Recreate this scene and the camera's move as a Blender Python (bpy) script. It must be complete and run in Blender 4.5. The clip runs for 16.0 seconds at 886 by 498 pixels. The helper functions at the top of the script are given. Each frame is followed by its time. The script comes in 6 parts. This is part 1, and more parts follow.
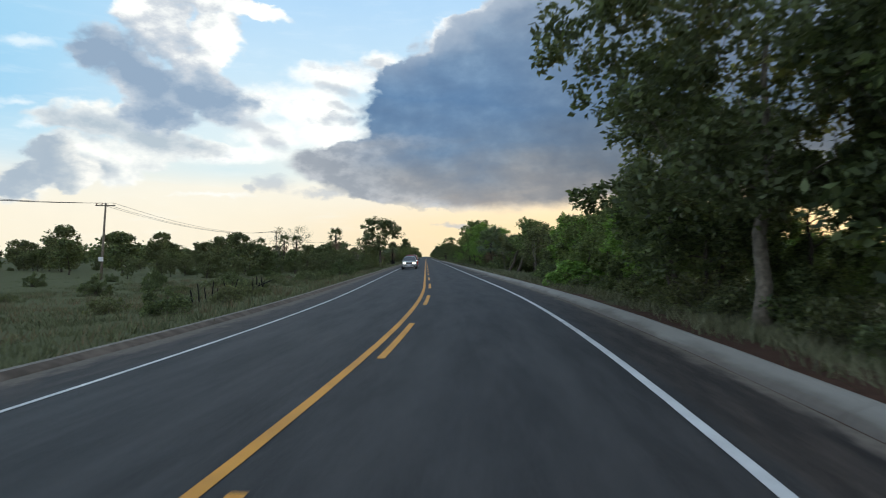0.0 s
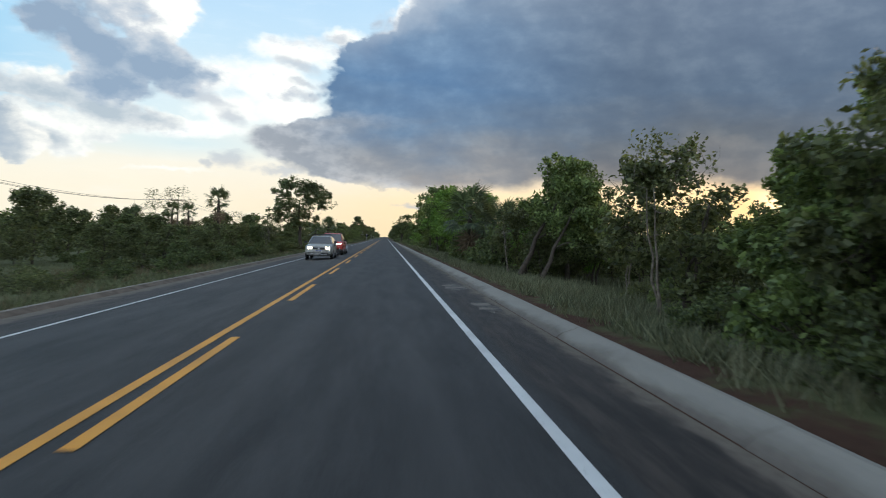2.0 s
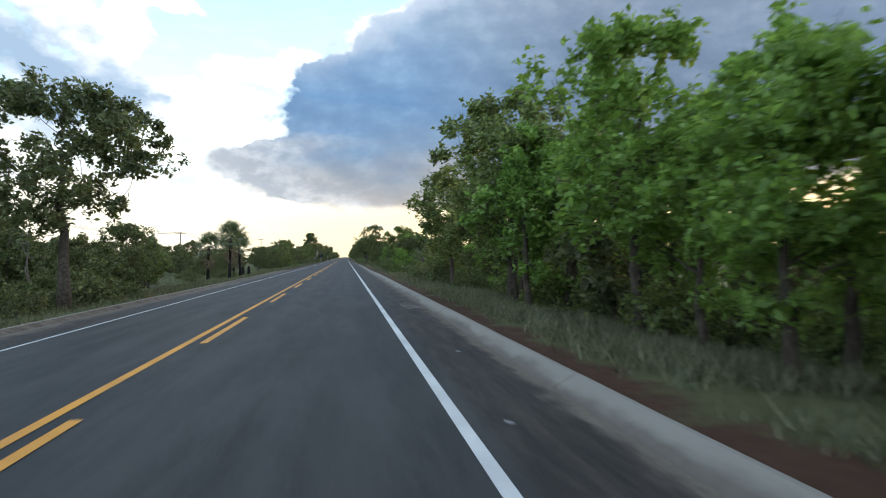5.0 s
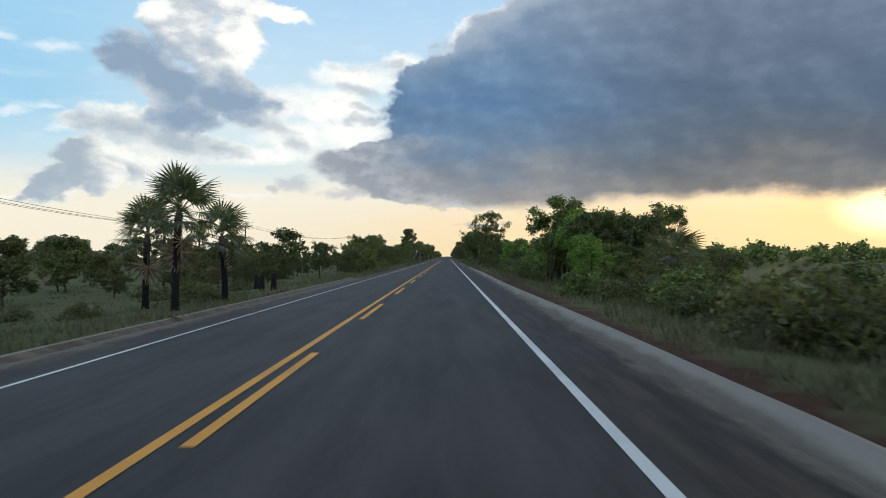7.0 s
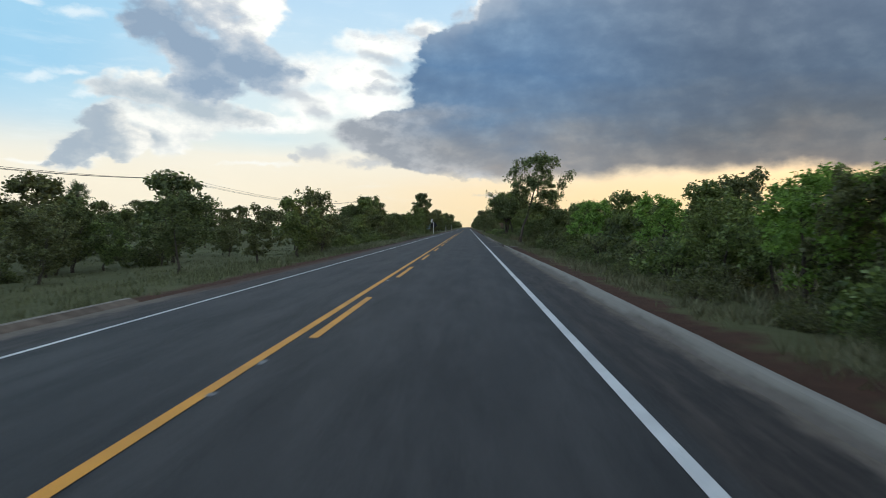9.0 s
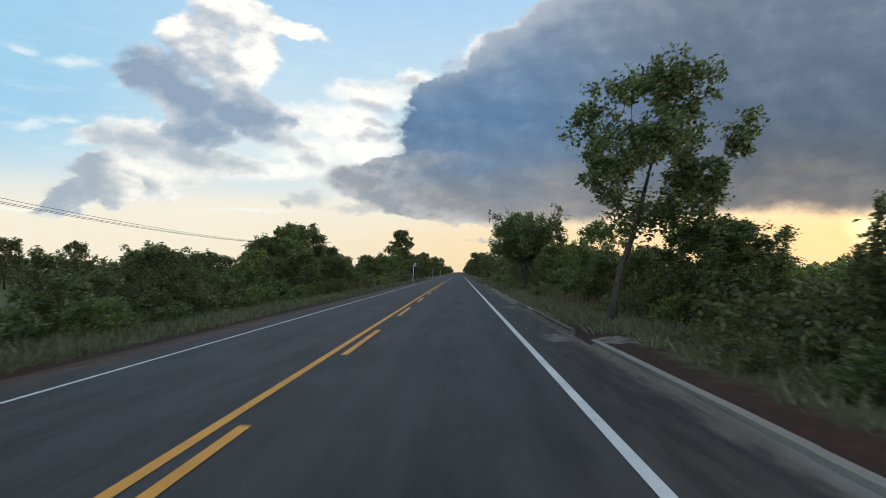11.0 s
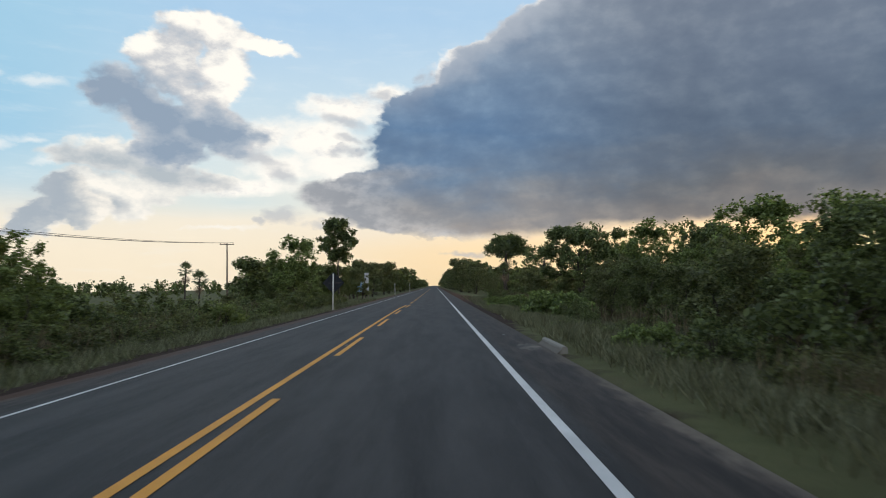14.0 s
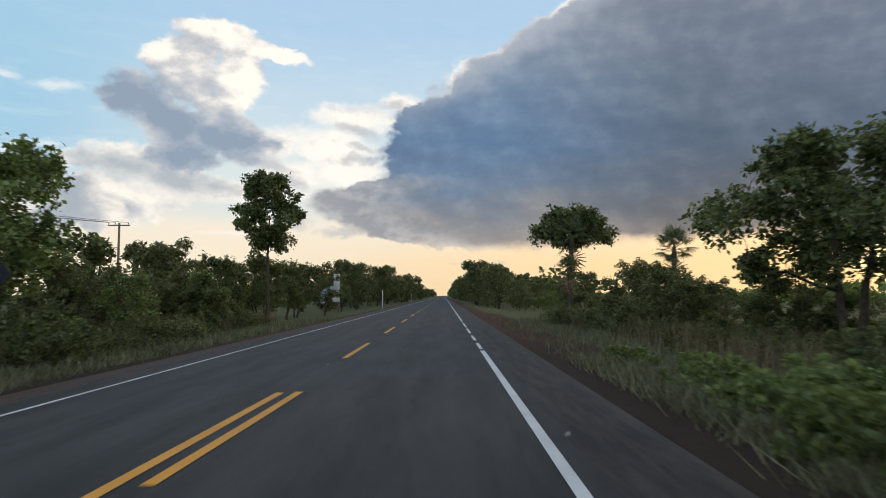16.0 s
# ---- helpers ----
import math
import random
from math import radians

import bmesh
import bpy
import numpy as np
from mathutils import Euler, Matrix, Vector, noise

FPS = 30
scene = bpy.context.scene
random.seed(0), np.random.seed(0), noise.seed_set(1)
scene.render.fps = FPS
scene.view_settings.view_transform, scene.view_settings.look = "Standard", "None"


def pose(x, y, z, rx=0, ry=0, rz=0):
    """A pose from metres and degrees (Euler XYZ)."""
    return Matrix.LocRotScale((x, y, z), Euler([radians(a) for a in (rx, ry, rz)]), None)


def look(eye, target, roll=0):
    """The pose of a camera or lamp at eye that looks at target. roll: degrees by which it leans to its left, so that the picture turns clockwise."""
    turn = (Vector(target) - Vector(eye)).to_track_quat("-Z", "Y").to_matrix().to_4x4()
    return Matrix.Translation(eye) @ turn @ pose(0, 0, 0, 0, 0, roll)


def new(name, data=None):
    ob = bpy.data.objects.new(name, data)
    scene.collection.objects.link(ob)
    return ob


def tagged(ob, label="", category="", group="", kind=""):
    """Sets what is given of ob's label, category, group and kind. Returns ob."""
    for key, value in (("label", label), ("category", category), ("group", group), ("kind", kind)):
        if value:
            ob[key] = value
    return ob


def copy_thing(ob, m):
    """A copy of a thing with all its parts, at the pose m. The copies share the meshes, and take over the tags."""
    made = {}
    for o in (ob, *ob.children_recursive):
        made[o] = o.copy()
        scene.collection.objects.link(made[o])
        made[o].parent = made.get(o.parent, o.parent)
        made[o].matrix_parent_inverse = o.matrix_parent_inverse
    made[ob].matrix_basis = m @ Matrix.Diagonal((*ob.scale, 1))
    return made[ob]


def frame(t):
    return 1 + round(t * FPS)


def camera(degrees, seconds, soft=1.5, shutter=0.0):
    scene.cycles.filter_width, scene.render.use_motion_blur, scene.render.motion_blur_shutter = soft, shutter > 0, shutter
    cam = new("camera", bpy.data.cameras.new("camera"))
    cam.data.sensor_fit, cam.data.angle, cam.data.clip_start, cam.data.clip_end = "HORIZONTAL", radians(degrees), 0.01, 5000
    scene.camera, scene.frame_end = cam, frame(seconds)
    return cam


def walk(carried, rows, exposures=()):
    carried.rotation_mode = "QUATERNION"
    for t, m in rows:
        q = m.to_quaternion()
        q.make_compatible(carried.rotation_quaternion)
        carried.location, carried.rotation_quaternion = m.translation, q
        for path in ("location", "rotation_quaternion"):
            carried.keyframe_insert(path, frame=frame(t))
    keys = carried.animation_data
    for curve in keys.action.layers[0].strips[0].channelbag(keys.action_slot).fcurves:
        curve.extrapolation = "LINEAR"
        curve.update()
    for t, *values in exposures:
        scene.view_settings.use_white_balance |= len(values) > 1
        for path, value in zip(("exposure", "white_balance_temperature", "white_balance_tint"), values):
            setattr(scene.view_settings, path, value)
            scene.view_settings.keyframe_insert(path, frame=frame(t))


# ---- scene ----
cam = camera(66.16, 16.0, soft=0.95, shutter=0.18)
EYE = 1.35
# seconds, x, y, pitch, roll, yaw of the car-borne camera
DRIVE = [
    (0, 0.095, 11.35, 0.61, 0.10, -1.44),
    (0.5, 0.935, 19.91, 0.15, 1.16, 3.44),
    (1, 1.579, 28.46, 0.36, 1.60, 4.07),
    (1.5, 1.879, 36.70, -0.65, 0.32, 1.16),
    (2, 2.195, 45.57, -0.93, -1.22, -4.85),
    (2.5, 2.441, 54.21, -0.58, -1.85, -11.27),
    (3, 2.460, 63.15, -0.21, -3.77, -17.51),
    (3.5, 2.612, 71.12, -0.01, -2.25, -18.68),
    (4, 2.633, 79.83, -0.39, -1.30, -16.44),
    (4.5, 2.600, 88.69, -0.72, 0.16, -11.77),
    (5, 2.500, 97.76, 0.64, 0.22, -8.16),
    (7.5, 2.118, 142.70, 0.51, 0.81, 1.27),
    (8, 2.153, 151.88, -1.16, 1.62, 1.25),
    (8.5, 2.171, 160.75, -1.06, 0.95, 1.11),
    (9, 2.124, 169.71, -1.88, -0.52, 2.10),
    (11.5, 2.171, 215.80, 2.37, 0.28, 0.78),
    (12, 2.256, 225.76, 2.12, 1.26, -1.88),
    (12.5, 2.221, 235.15, 3.16, 1.72, 0.24),
    (13, 2.197, 244.09, 3.62, 0.90, 0.40),
    (13.5, 2.194, 253.19, 3.51, 0.53, 1.17),
    (14, 2.243, 262.64, 3.05, 1.06, -0.67),
    (14.5, 2.284, 271.97, 3.84, -1.36, -1.59),
    (15, 2.366, 281.59, 3.69, -0.74, -1.03),
    (15.5, 2.431, 291.15, 3.71, -0.69, -1.19),
    (16, 2.474, 300.74, 3.91, -0.09, 0.07),
]
walk(cam, [(t, pose(x, y, EYE, 90 + p, r, w)) for t, x, y, p, r, w in DRIVE],
     exposures=[(0, 0.15, 6050, 5), (1.5, 0.05, 6050, 5), (2.5, 0.45, 6050, 5), (3.5, 0.85, 6050, 5), (4.5, 0.85, 6050, 5), (5.2, 0.65, 6050, 5), (7.3, 0.05, 6100, 5), (9.2, 0.1, 6100, 5), (11.3, 0.05, 6200, 6), (12.5, 0.05, 6250, 6), (14, 0.02, 6450, 8), (16, 0.02, 6550, 9)])

# ---------------------------------------------------------------- sky and sun
SUN_AZ, SUN_EL = 33.0, 3.4      # degrees to the right of the road, above the horizon


class Nodes:
    """Short-hand for building a node tree."""

    def __init__(self, tree):
        self.tree = tree
        tree.nodes.clear()

    def node(self, kind):
        return self.tree.nodes.new(kind)

    def put(self, socket, v):
        if isinstance(v, bpy.types.NodeSocket):
            self.tree.links.new(v, socket)
        elif v is not None:
            socket.default_value = v

    def math(self, op, a, b=None, c=None, clamp=False):
        n = self.node("ShaderNodeMath")
        n.operation, n.use_clamp = op, clamp
        for s, v in zip(n.inputs, (a, b, c)):
            self.put(s, v)
        return n.outputs[0]

    def span(self, v, lo, hi, a=0.0, b=1.0, smooth=True):
        n = self.node("ShaderNodeMapRange")
        n.interpolation_type = "SMOOTHSTEP" if smooth else "LINEAR"
        for s, x in zip(n.inputs, (v, lo, hi, a, b)):
            self.put(s, x)
        return n.outputs[0]

    def mix(self, f, a, b, blend="MIX"):
        n = self.node("ShaderNodeMix")
        n.data_type, n.blend_type = "RGBA", blend
        self.put(n.inputs[0], f)
        self.put(n.inputs[6], a if not isinstance(a, tuple) else (*a, 1))
        self.put(n.inputs[7], b if not isinstance(b, tuple) else (*b, 1))
        return n.outputs[2]

    def ramp(self, f, stops):
        n = self.node("ShaderNodeValToRGB")
        e = n.color_ramp.elements
        while len(e) < len(stops):
            e.new(0.5)
        for el, (p, col) in zip(e, stops):
            el.position, el.color = p, (*col, 1)
        self.put(n.inputs[0], f)
        return n.outputs[0]

    def noise(self, vec, scale, detail=4.0, rough=0.55, lac=2.0, out=0):
        n = self.node("ShaderNodeTexNoise")
        self.put(n.inputs["Vector"], vec)
        for k, v in (("Scale", scale), ("Detail", detail), ("Roughness", rough), ("Lacunarity", lac)):
            n.inputs[k].default_value = v
        return n.outputs[out]

    def vec(self, x, y, z=0.0):
        n = self.node("ShaderNodeCombineXYZ")
        for s, v in zip(n.inputs, (x, y, z)):
            self.put(s, v)
        return n.outputs[0]

    def vmath(self, op, a, b=None, scale=None):
        n = self.node("ShaderNodeVectorMath")
        n.operation = op
        self.put(n.inputs[0], a)
        self.put(n.inputs[1], b)
        if scale is not None:
            self.put(n.inputs["Scale"], scale)
        return n.outputs[0]

    def blob(self, p, u, v, a, b, turn=0.0):
        """1 in the middle of an ellipse on the plane of p, 0 at its rim."""
        m = self.node("ShaderNodeMapping")
        m.vector_type = "TEXTURE"
        self.put(m.inputs["Vector"], p)
        m.inputs["Location"].default_value = (u, v, 0)
        m.inputs["Rotation"].default_value = (0, 0, radians(turn))
        m.inputs["Scale"].default_value = (a, b, 1)
        g = self.node("ShaderNodeTexGradient")
        g.gradient_type = "SPHERICAL"
        self.put(g.inputs[0], m.outputs[0])
        return g.outputs[1]

    def blobs(self, p, rows):
        out = None
        for row in rows:
            b = self.blob(p, *row)
            out = b if out is None else self.math("SMOOTH_MAX", out, b, 0.12)
        return self.math("MAXIMUM", self.math("MULTIPLY", self.math("SUBTRACT", out, 0.06), 1.07), 0.0)


world = bpy.data.worlds.new("evening_sky")
scene.world = world
world.use_nodes = True
k = Nodes(world.node_tree)
way = k.node("ShaderNodeTexCoord").outputs["Generated"]
axes = k.node("ShaderNodeSeparateXYZ")
k.put(axes.inputs[0], way)
az = k.math("MULTIPLY", k.math("ARCTAN2", axes.outputs[0], axes.outputs[1]), 57.2958)
el = k.math("MULTIPLY", k.math("ARCSINE", axes.outputs[2]), 57.2958)
flat = k.vec(k.math("MULTIPLY", az, 0.1), k.math("MULTIPLY", el, 0.16))
plane = k.vec(az, el)
big = k.vmath("SCALE", k.vmath("SUBTRACT", k.noise(flat, 1.5, 3, 0.5, out=1), (0.5, 0.5, 0.5)), scale=1.6)
fine = k.vmath("SCALE", k.vmath("SUBTRACT", k.noise(flat, 5.0, 6, 0.55, out=1), (0.5, 0.5, 0.5)), scale=2.0)
place = k.vmath("ADD", plane, k.vmath("MULTIPLY", k.vmath("ADD", big, fine), (1.0, 0.7, 0.0)))
spot = k.node("ShaderNodeSeparateXYZ")
k.put(spot.inputs[0], place)
az_w, el_w = spot.outputs[0], spot.outputs[1]
grain = k.math("SUBTRACT", k.noise(flat, 3.0, 8, 0.58), 0.5)
puff = k.math("SUBTRACT", k.noise(flat, 7.0, 6, 0.6), 0.5)
soft = k.math("SUBTRACT", k.noise(flat, 1.1, 4, 0.5), 0.5)
# billows: the same noise read a little nearer to the light, for lit and shaded sides
shifted = k.vmath("ADD", flat, (0.10, 0.10, 0.0))
relief = k.math("SUBTRACT", k.noise(flat, 2.4, 6, 0.55), k.noise(shifted, 2.4, 6, 0.55))
streak = k.math("SUBTRACT", k.noise(k.vec(k.math("MULTIPLY", az, 0.06), k.math("MULTIPLY", el, 0.30)), 1.5, 5, 0.5), 0.5)


def lumps(size, weight):
    """Rounded heads of cloud, size degrees across."""
    v = k.node("ShaderNodeTexVoronoi")
    v.feature = "SMOOTH_F1"
    k.put(v.inputs["Vector"], k.vmath("MULTIPLY", place, (1.0 / size, 1.25 / size, 0.0)))
    v.inputs["Scale"].default_value, v.inputs["Smoothness"].default_value = 1.0, 0.35
    return k.math("MULTIPLY", k.math("SUBTRACT", 0.45, v.outputs["Distance"]), weight)


heads = k.math("ADD", lumps(1.9, 0.8), lumps(0.7, 0.32))


def curve(v, lo, hi, rows, a, b):
    """A value between a and b that runs along straight pieces through rows of (v, value)."""
    stops = [((p - lo) / (hi - lo), ((q - a) / (b - a),) * 3) for p, q in rows]
    sep = k.node("ShaderNodeSeparateColor")
    k.put(sep.inputs[0], k.ramp(k.math("DIVIDE", k.math("SUBTRACT", v, lo), hi - lo), stops))
    return k.math("ADD", k.math("MULTIPLY", sep.outputs[0], b - a), a)


def edged(blob, rag, lo, hi):
    """Cover of a cloud, ragged at its rim only."""
    return k.span(k.math("ADD", blob, k.math("MULTIPLY", rag, k.span(blob, 0.0, 0.10))), lo, hi)


# clear sky: Nishita under a veil of evening haze
nish = k.node("ShaderNodeTexSky")
nish.sky_type, nish.sun_disc = "NISHITA", False
nish.sun_elevation, nish.sun_rotation = radians(SUN_EL), radians(SUN_AZ)
nish.air_density, nish.dust_density = 1.2, 2.5
haze = k.ramp(k.math("DIVIDE", el, 60.0), [
    (0.0, (0.99, 0.76, 0.46)), (0.05, (1.0, 0.82, 0.58)), (0.09, (0.98, 0.88, 0.74)), (0.15, (0.80, 0.86, 0.86)),
    (0.25, (0.60, 0.77, 0.90)), (0.36, (0.44, 0.66, 0.90)), (1.0, (0.42, 0.56, 0.78))])
clear = k.mix(0.9, k.mix(1.0, nish.outputs[0], (0.12, 0.12, 0.12), "MULTIPLY"), haze)
left = k.span(az, -16.0, -34.0)
clear = k.mix(k.math("MULTIPLY", left, k.span(el, 3.0, 12.0)), clear, (0.35, 0.60, 0.79))
clear = k.mix(k.math("MULTIPLY", k.math("MULTIPLY", k.span(az, 2.0, -22.0), k.span(el, 9.0, 3.0)), 0.65), clear, (0.97, 0.86, 0.69))
low_blue = k.blobs(plane, [(-26.0, 9.0, 14.0, 3.0, 0), (-16.0, 7.0, 12.0, 1.6, 0)])
clear = k.mix(k.math("MULTIPLY", low_blue, 0.6), clear, (0.60, 0.75, 0.80))
wisps = k.math("MULTIPLY", k.span(k.noise(k.vec(k.math("MULTIPLY", az, 0.09), k.math("MULTIPLY", el, 0.5)), 2.2, 6, 0.6), 0.50, 0.75), k.span(el, 28.0, 12.0))
clear = k.mix(k.math("MULTIPLY", wisps, 0.16), clear, (0.95, 0.95, 0.93))
# bright veil between the clouds, and the sun's glow below the big one
ragged = k.math("ADD", k.math("MULTIPLY", k.math("ADD", puff, grain), 0.55), k.math("MULTIPLY", streak, 0.5))
veil = k.blobs(place, [(-9.6, 12.2, 5.6, 2.7, 0), (-7.2, 14.7, 5.4, 1.6, 0), (-12.6, 9.9, 4.2, 2.0, 0), (-15.5, 8.2, 7.0, 1.0, 2), (-8.4, 10.2, 5.6, 1.9, 0),
                       (-14.0, 12.4, 4.0, 2.0, 0), (-3.6, 15.9, 2.6, 1.0, 0)])
veil_rag = k.math("ADD", k.math("MULTIPLY", ragged, 1.15), k.math("MULTIPLY", heads, 0.3))
clear = k.mix(k.math("MULTIPLY", edged(veil, veil_rag, -0.06, 0.72), 0.97), clear, k.mix(k.span(k.math("ADD", puff, k.math("MULTIPLY", streak, 1.2)), 0.02, 0.34), (1.05, 0.99, 0.91), (0.78, 0.77, 0.77)))
glow = k.blob(plane, SUN_AZ, SUN_EL - 0.8, 34.0, 7.0)
clear = k.mix(k.math("MULTIPLY", k.math("POWER", glow, 1.6), 0.95), clear, (1.3, 0.80, 0.30))
ahead = k.blob(plane, 12.0, 2.2, 22.0, 3.4)
clear = k.mix(k.math("MULTIPLY", ahead, 0.75), clear, (1.05, 0.74, 0.38))
disc = k.blob(plane, SUN_AZ, SUN_EL, 4.4, 2.6)
clear = k.mix(k.span(disc, 0.0, 0.7), clear, (2.1, 1.55, 0.8))

# scraps of cloud far out over the field
bits = k.blobs(place, [(-30.4, 15.3, 2.8, 0.6, 3), (-30.8, 11.2, 2.0, 0.45, 6), (-29.3, 10.7, 1.0, 0.6, 6), (-33.0, 10.6, 2.0, 0.5, 8), (-29.5, 9.6, 2.2, 0.4, 0), (-33.2, 15.6, 1.4, 0.5, 0),
                       (-33.0, 4.6, 4.0, 0.3, 0), (-17.6, 4.9, 4.6, 0.3, 0)])
sky = k.mix(k.math("MULTIPLY", edged(bits, k.math("MULTIPLY", ragged, 1.3), 0.0, 0.9), 0.55), clear, (1.0, 0.97, 0.93))

# the ragged lower bank of the broken cloud: pale grey, lit along its top
bank = k.blobs(place, [(-27.4, 10.2, 3.4, 1.1, 0), (-25.0, 10.3, 5.2, 1.7, -4), (-21.8, 9.4, 5.4, 1.6, -9), (-18.6, 8.6, 3.8, 1.2, -4), (-30.0, 5.6, 3.2, 1.9, 38), (-27.6, 7.3, 3.2, 2.4, 20),
                       (-25.6, 7.6, 3.8, 2.2, -8), (-22.4, 7.8, 3.6, 1.5, 0), (-24.2, 6.2, 2.8, 1.2, 0)])
bank_dark = k.blobs(place, [(-25.4, 10.0, 5.6, 1.4, -3), (-21.8, 9.2, 5.2, 1.3, -9), (-18.0, 8.7, 2.8, 0.9, -4), (-29.8, 5.9, 3.2, 2.0, 40), (-28.4, 7.2, 2.4, 1.7, 40), (-25.8, 6.7, 2.8, 1.0, -20)])
bank_tone = k.math("SUBTRACT", k.math("ADD", k.math("ADD", k.math("MULTIPLY", bank_dark, 0.85), 0.16), k.math("MULTIPLY", k.math("ADD", puff, grain), 0.5)), k.math("MULTIPLY", relief, 1.5))
bank_col = k.ramp(bank_tone, [(0.0, (1.02, 0.95, 0.86)), (0.2, (0.86, 0.83, 0.78)), (0.5, (0.66, 0.66, 0.66)), (0.9, (0.46, 0.50, 0.54))])
bank_rag = k.math("ADD", k.math("MULTIPLY", heads, 0.55), k.math("MULTIPLY", grain, 0.6))
sky = k.mix(k.math("MULTIPLY", edged(bank, bank_rag, -0.03, 0.36), 0.93), sky, bank_col)
tower = k.blobs(place, [(-29.9, 5.7, 2.8, 1.7, 40), (-28.6, 7.2, 2.4, 1.9, 25), (-27.2, 6.3, 2.6, 1.8, 0), (-31.2, 4.9, 1.6, 0.8, 20)])
tower_tone = k.math("SUBTRACT", k.math("ADD", k.span(az_w, -25.4, -29.6), k.math("MULTIPLY", k.math("ADD", puff, grain), 0.8)), k.math("MULTIPLY", relief, 1.6))
tower_col = k.ramp(tower_tone, [(0.0, (0.98, 0.91, 0.82)), (0.3, (0.74, 0.72, 0.69)), (0.65, (0.50, 0.53, 0.56)), (1.0, (0.40, 0.45, 0.51))])
sky = k.mix(k.math("MULTIPLY", edged(tower, bank_rag, 0.0, 0.3), 0.92), sky, tower_col)
arm = k.blobs(place, [(-14.4, 10.5, 3.6, 1.0, -16), (-12.5, 9.2, 1.8, 1.0, -35), (-16.8, 11.2, 2.6, 1.0, 0)])
sky = k.mix(k.math("MULTIPLY", edged(arm, bank_rag, 0.0, 0.75), 0.85), sky, (0.56, 0.57, 0.60))

# its tall head: white cap and lit side, blue-grey heart
head = k.blobs(place, [(-18.8, 20.3, 4.2, 1.6, 0), (-14.2, 19.4, 3.8, 0.8, -9), (-16.2, 19.7, 3.2, 1.1, -6), (-22.8, 18.3, 2.6, 1.5, 20), (-17.6, 16.9, 3.2, 3.3, 0), (-21.2, 17.5, 4.2, 3.0, 20),
                       (-24.6, 15.3, 3.8, 2.2, -12), (-22.6, 13.7, 4.6, 2.4, -24), (-18.6, 12.8, 6.6, 2.4, -8), (-21.0, 11.2, 4.0, 1.9, 0), (-18.6, 14.8, 2.8, 2.2, 0)])
head_dark = k.blobs(place, [(-24.8, 15.1, 5.4, 2.9, -10), (-22.2, 13.5, 5.4, 2.8, -28), (-18.0, 12.4, 6.8, 2.6, -8), (-21.0, 11.0, 4.6, 2.0, 0)])
head_lit = k.blobs(place, [(-16.6, 16.4, 3.0, 3.4, 10), (-14.6, 11.4, 2.8, 1.1, -10), (-18.6, 20.6, 5.2, 1.7, 0), (-14.0, 19.4, 4.4, 1.5, -9), (-23.4, 18.7, 2.2, 1.3, 20)])
head_tone = k.math("ADD", k.math("ADD", k.math("MULTIPLY", head_dark, 0.85), 0.36), k.math("SUBTRACT", k.math("MULTIPLY", k.math("ADD", puff, grain), 0.5), k.math("MULTIPLY", relief, 1.5)))
head_tone = k.math("SUBTRACT", head_tone, k.math("MULTIPLY", k.span(head_lit, 0.0, 0.8), 0.47))
head_col = k.ramp(head_tone, [(0.0, (1.04, 0.98, 0.90)), (0.12, (0.92, 0.88, 0.83)), (0.34, (0.64, 0.64, 0.66)), (0.62, (0.45, 0.50, 0.57)), (1.0, (0.295, 0.37, 0.475))])
head_rag = k.math("ADD", k.math("MULTIPLY", heads, 0.55), k.math("MULTIPLY", grain, 0.5))
sky = k.mix(edged(head, head_rag, -0.02, 0.34), sky, head_col)
small = k.blobs(place, [(-12.4, 5.8, 2.3, 0.9, 2), (-14.4, 5.4, 0.9, 0.4, 0), (-8.9, 5.2, 3.2, 0.5, 0), (-7.4, 13.6, 3.2, 0.8, -14), (-6.8, 11.3, 2.6, 0.7, 0), (-4.2, 15.7, 1.8, 0.6, 4),
                        (-7.0, 12.3, 2.0, 0.5, -10), (3.0, 2.7, 3.5, 0.35, 0)])
sky = k.mix(k.math("MULTIPLY", edged(small, k.math("ADD", bank_rag, ragged), 0.0, 0.8), 0.62), sky, (0.46, 0.48, 0.53))

# the great dark cloud: its left outline by height, its base by direction
EDGE = [(3.4, 6.0), (4.2, -3.0), (4.8, -6.8), (5.6, -8.8), (6.3, -10.6), (7.5, -11.8), (8.7, -10.8), (9.4, -8.2), (9.9, -5.6), (10.8, -5.4), (12.4, -5.5), (13.8, -4.7), (15.4, -3.8), (16.6, -0.9),
        (18.0, -0.7), (19.3, 1.2), (20.3, 4.0), (21.4, 6.2), (23.3, 10.0), (30.0, 22.0)]
inside = k.math("SUBTRACT", az_w, curve(el_w, 0.0, 30.0, EDGE, -12.0, 22.0))
floor_el = curve(az_w, -12.0, 60.0, [(-12.0, 3.6), (-3.0, 4.0), (2.2, 3.7), (8.0, 4.1), (16.0, 4.4), (24.0, 4.8), (31.0, 4.1), (36.0, 5.0), (46.0, 7.1), (60.0, 9.5)], 3.0, 11.0)
under = k.math("SUBTRACT", k.math("ADD", el, k.math("MULTIPLY", k.math("ADD", grain, soft), 1.6)), floor_el)
upper = k.span(el, 9.0, 12.0)
deep = k.math("ADD", inside, k.math("MULTIPLY", heads, k.span(upper, 0.0, 1.0, 1.0, 2.2)))
cover = k.math("MULTIPLY", k.span(deep, -0.45, k.span(upper, 0.0, 1.0, 1.3, 0.7)), k.span(under, -0.5, 0.8))
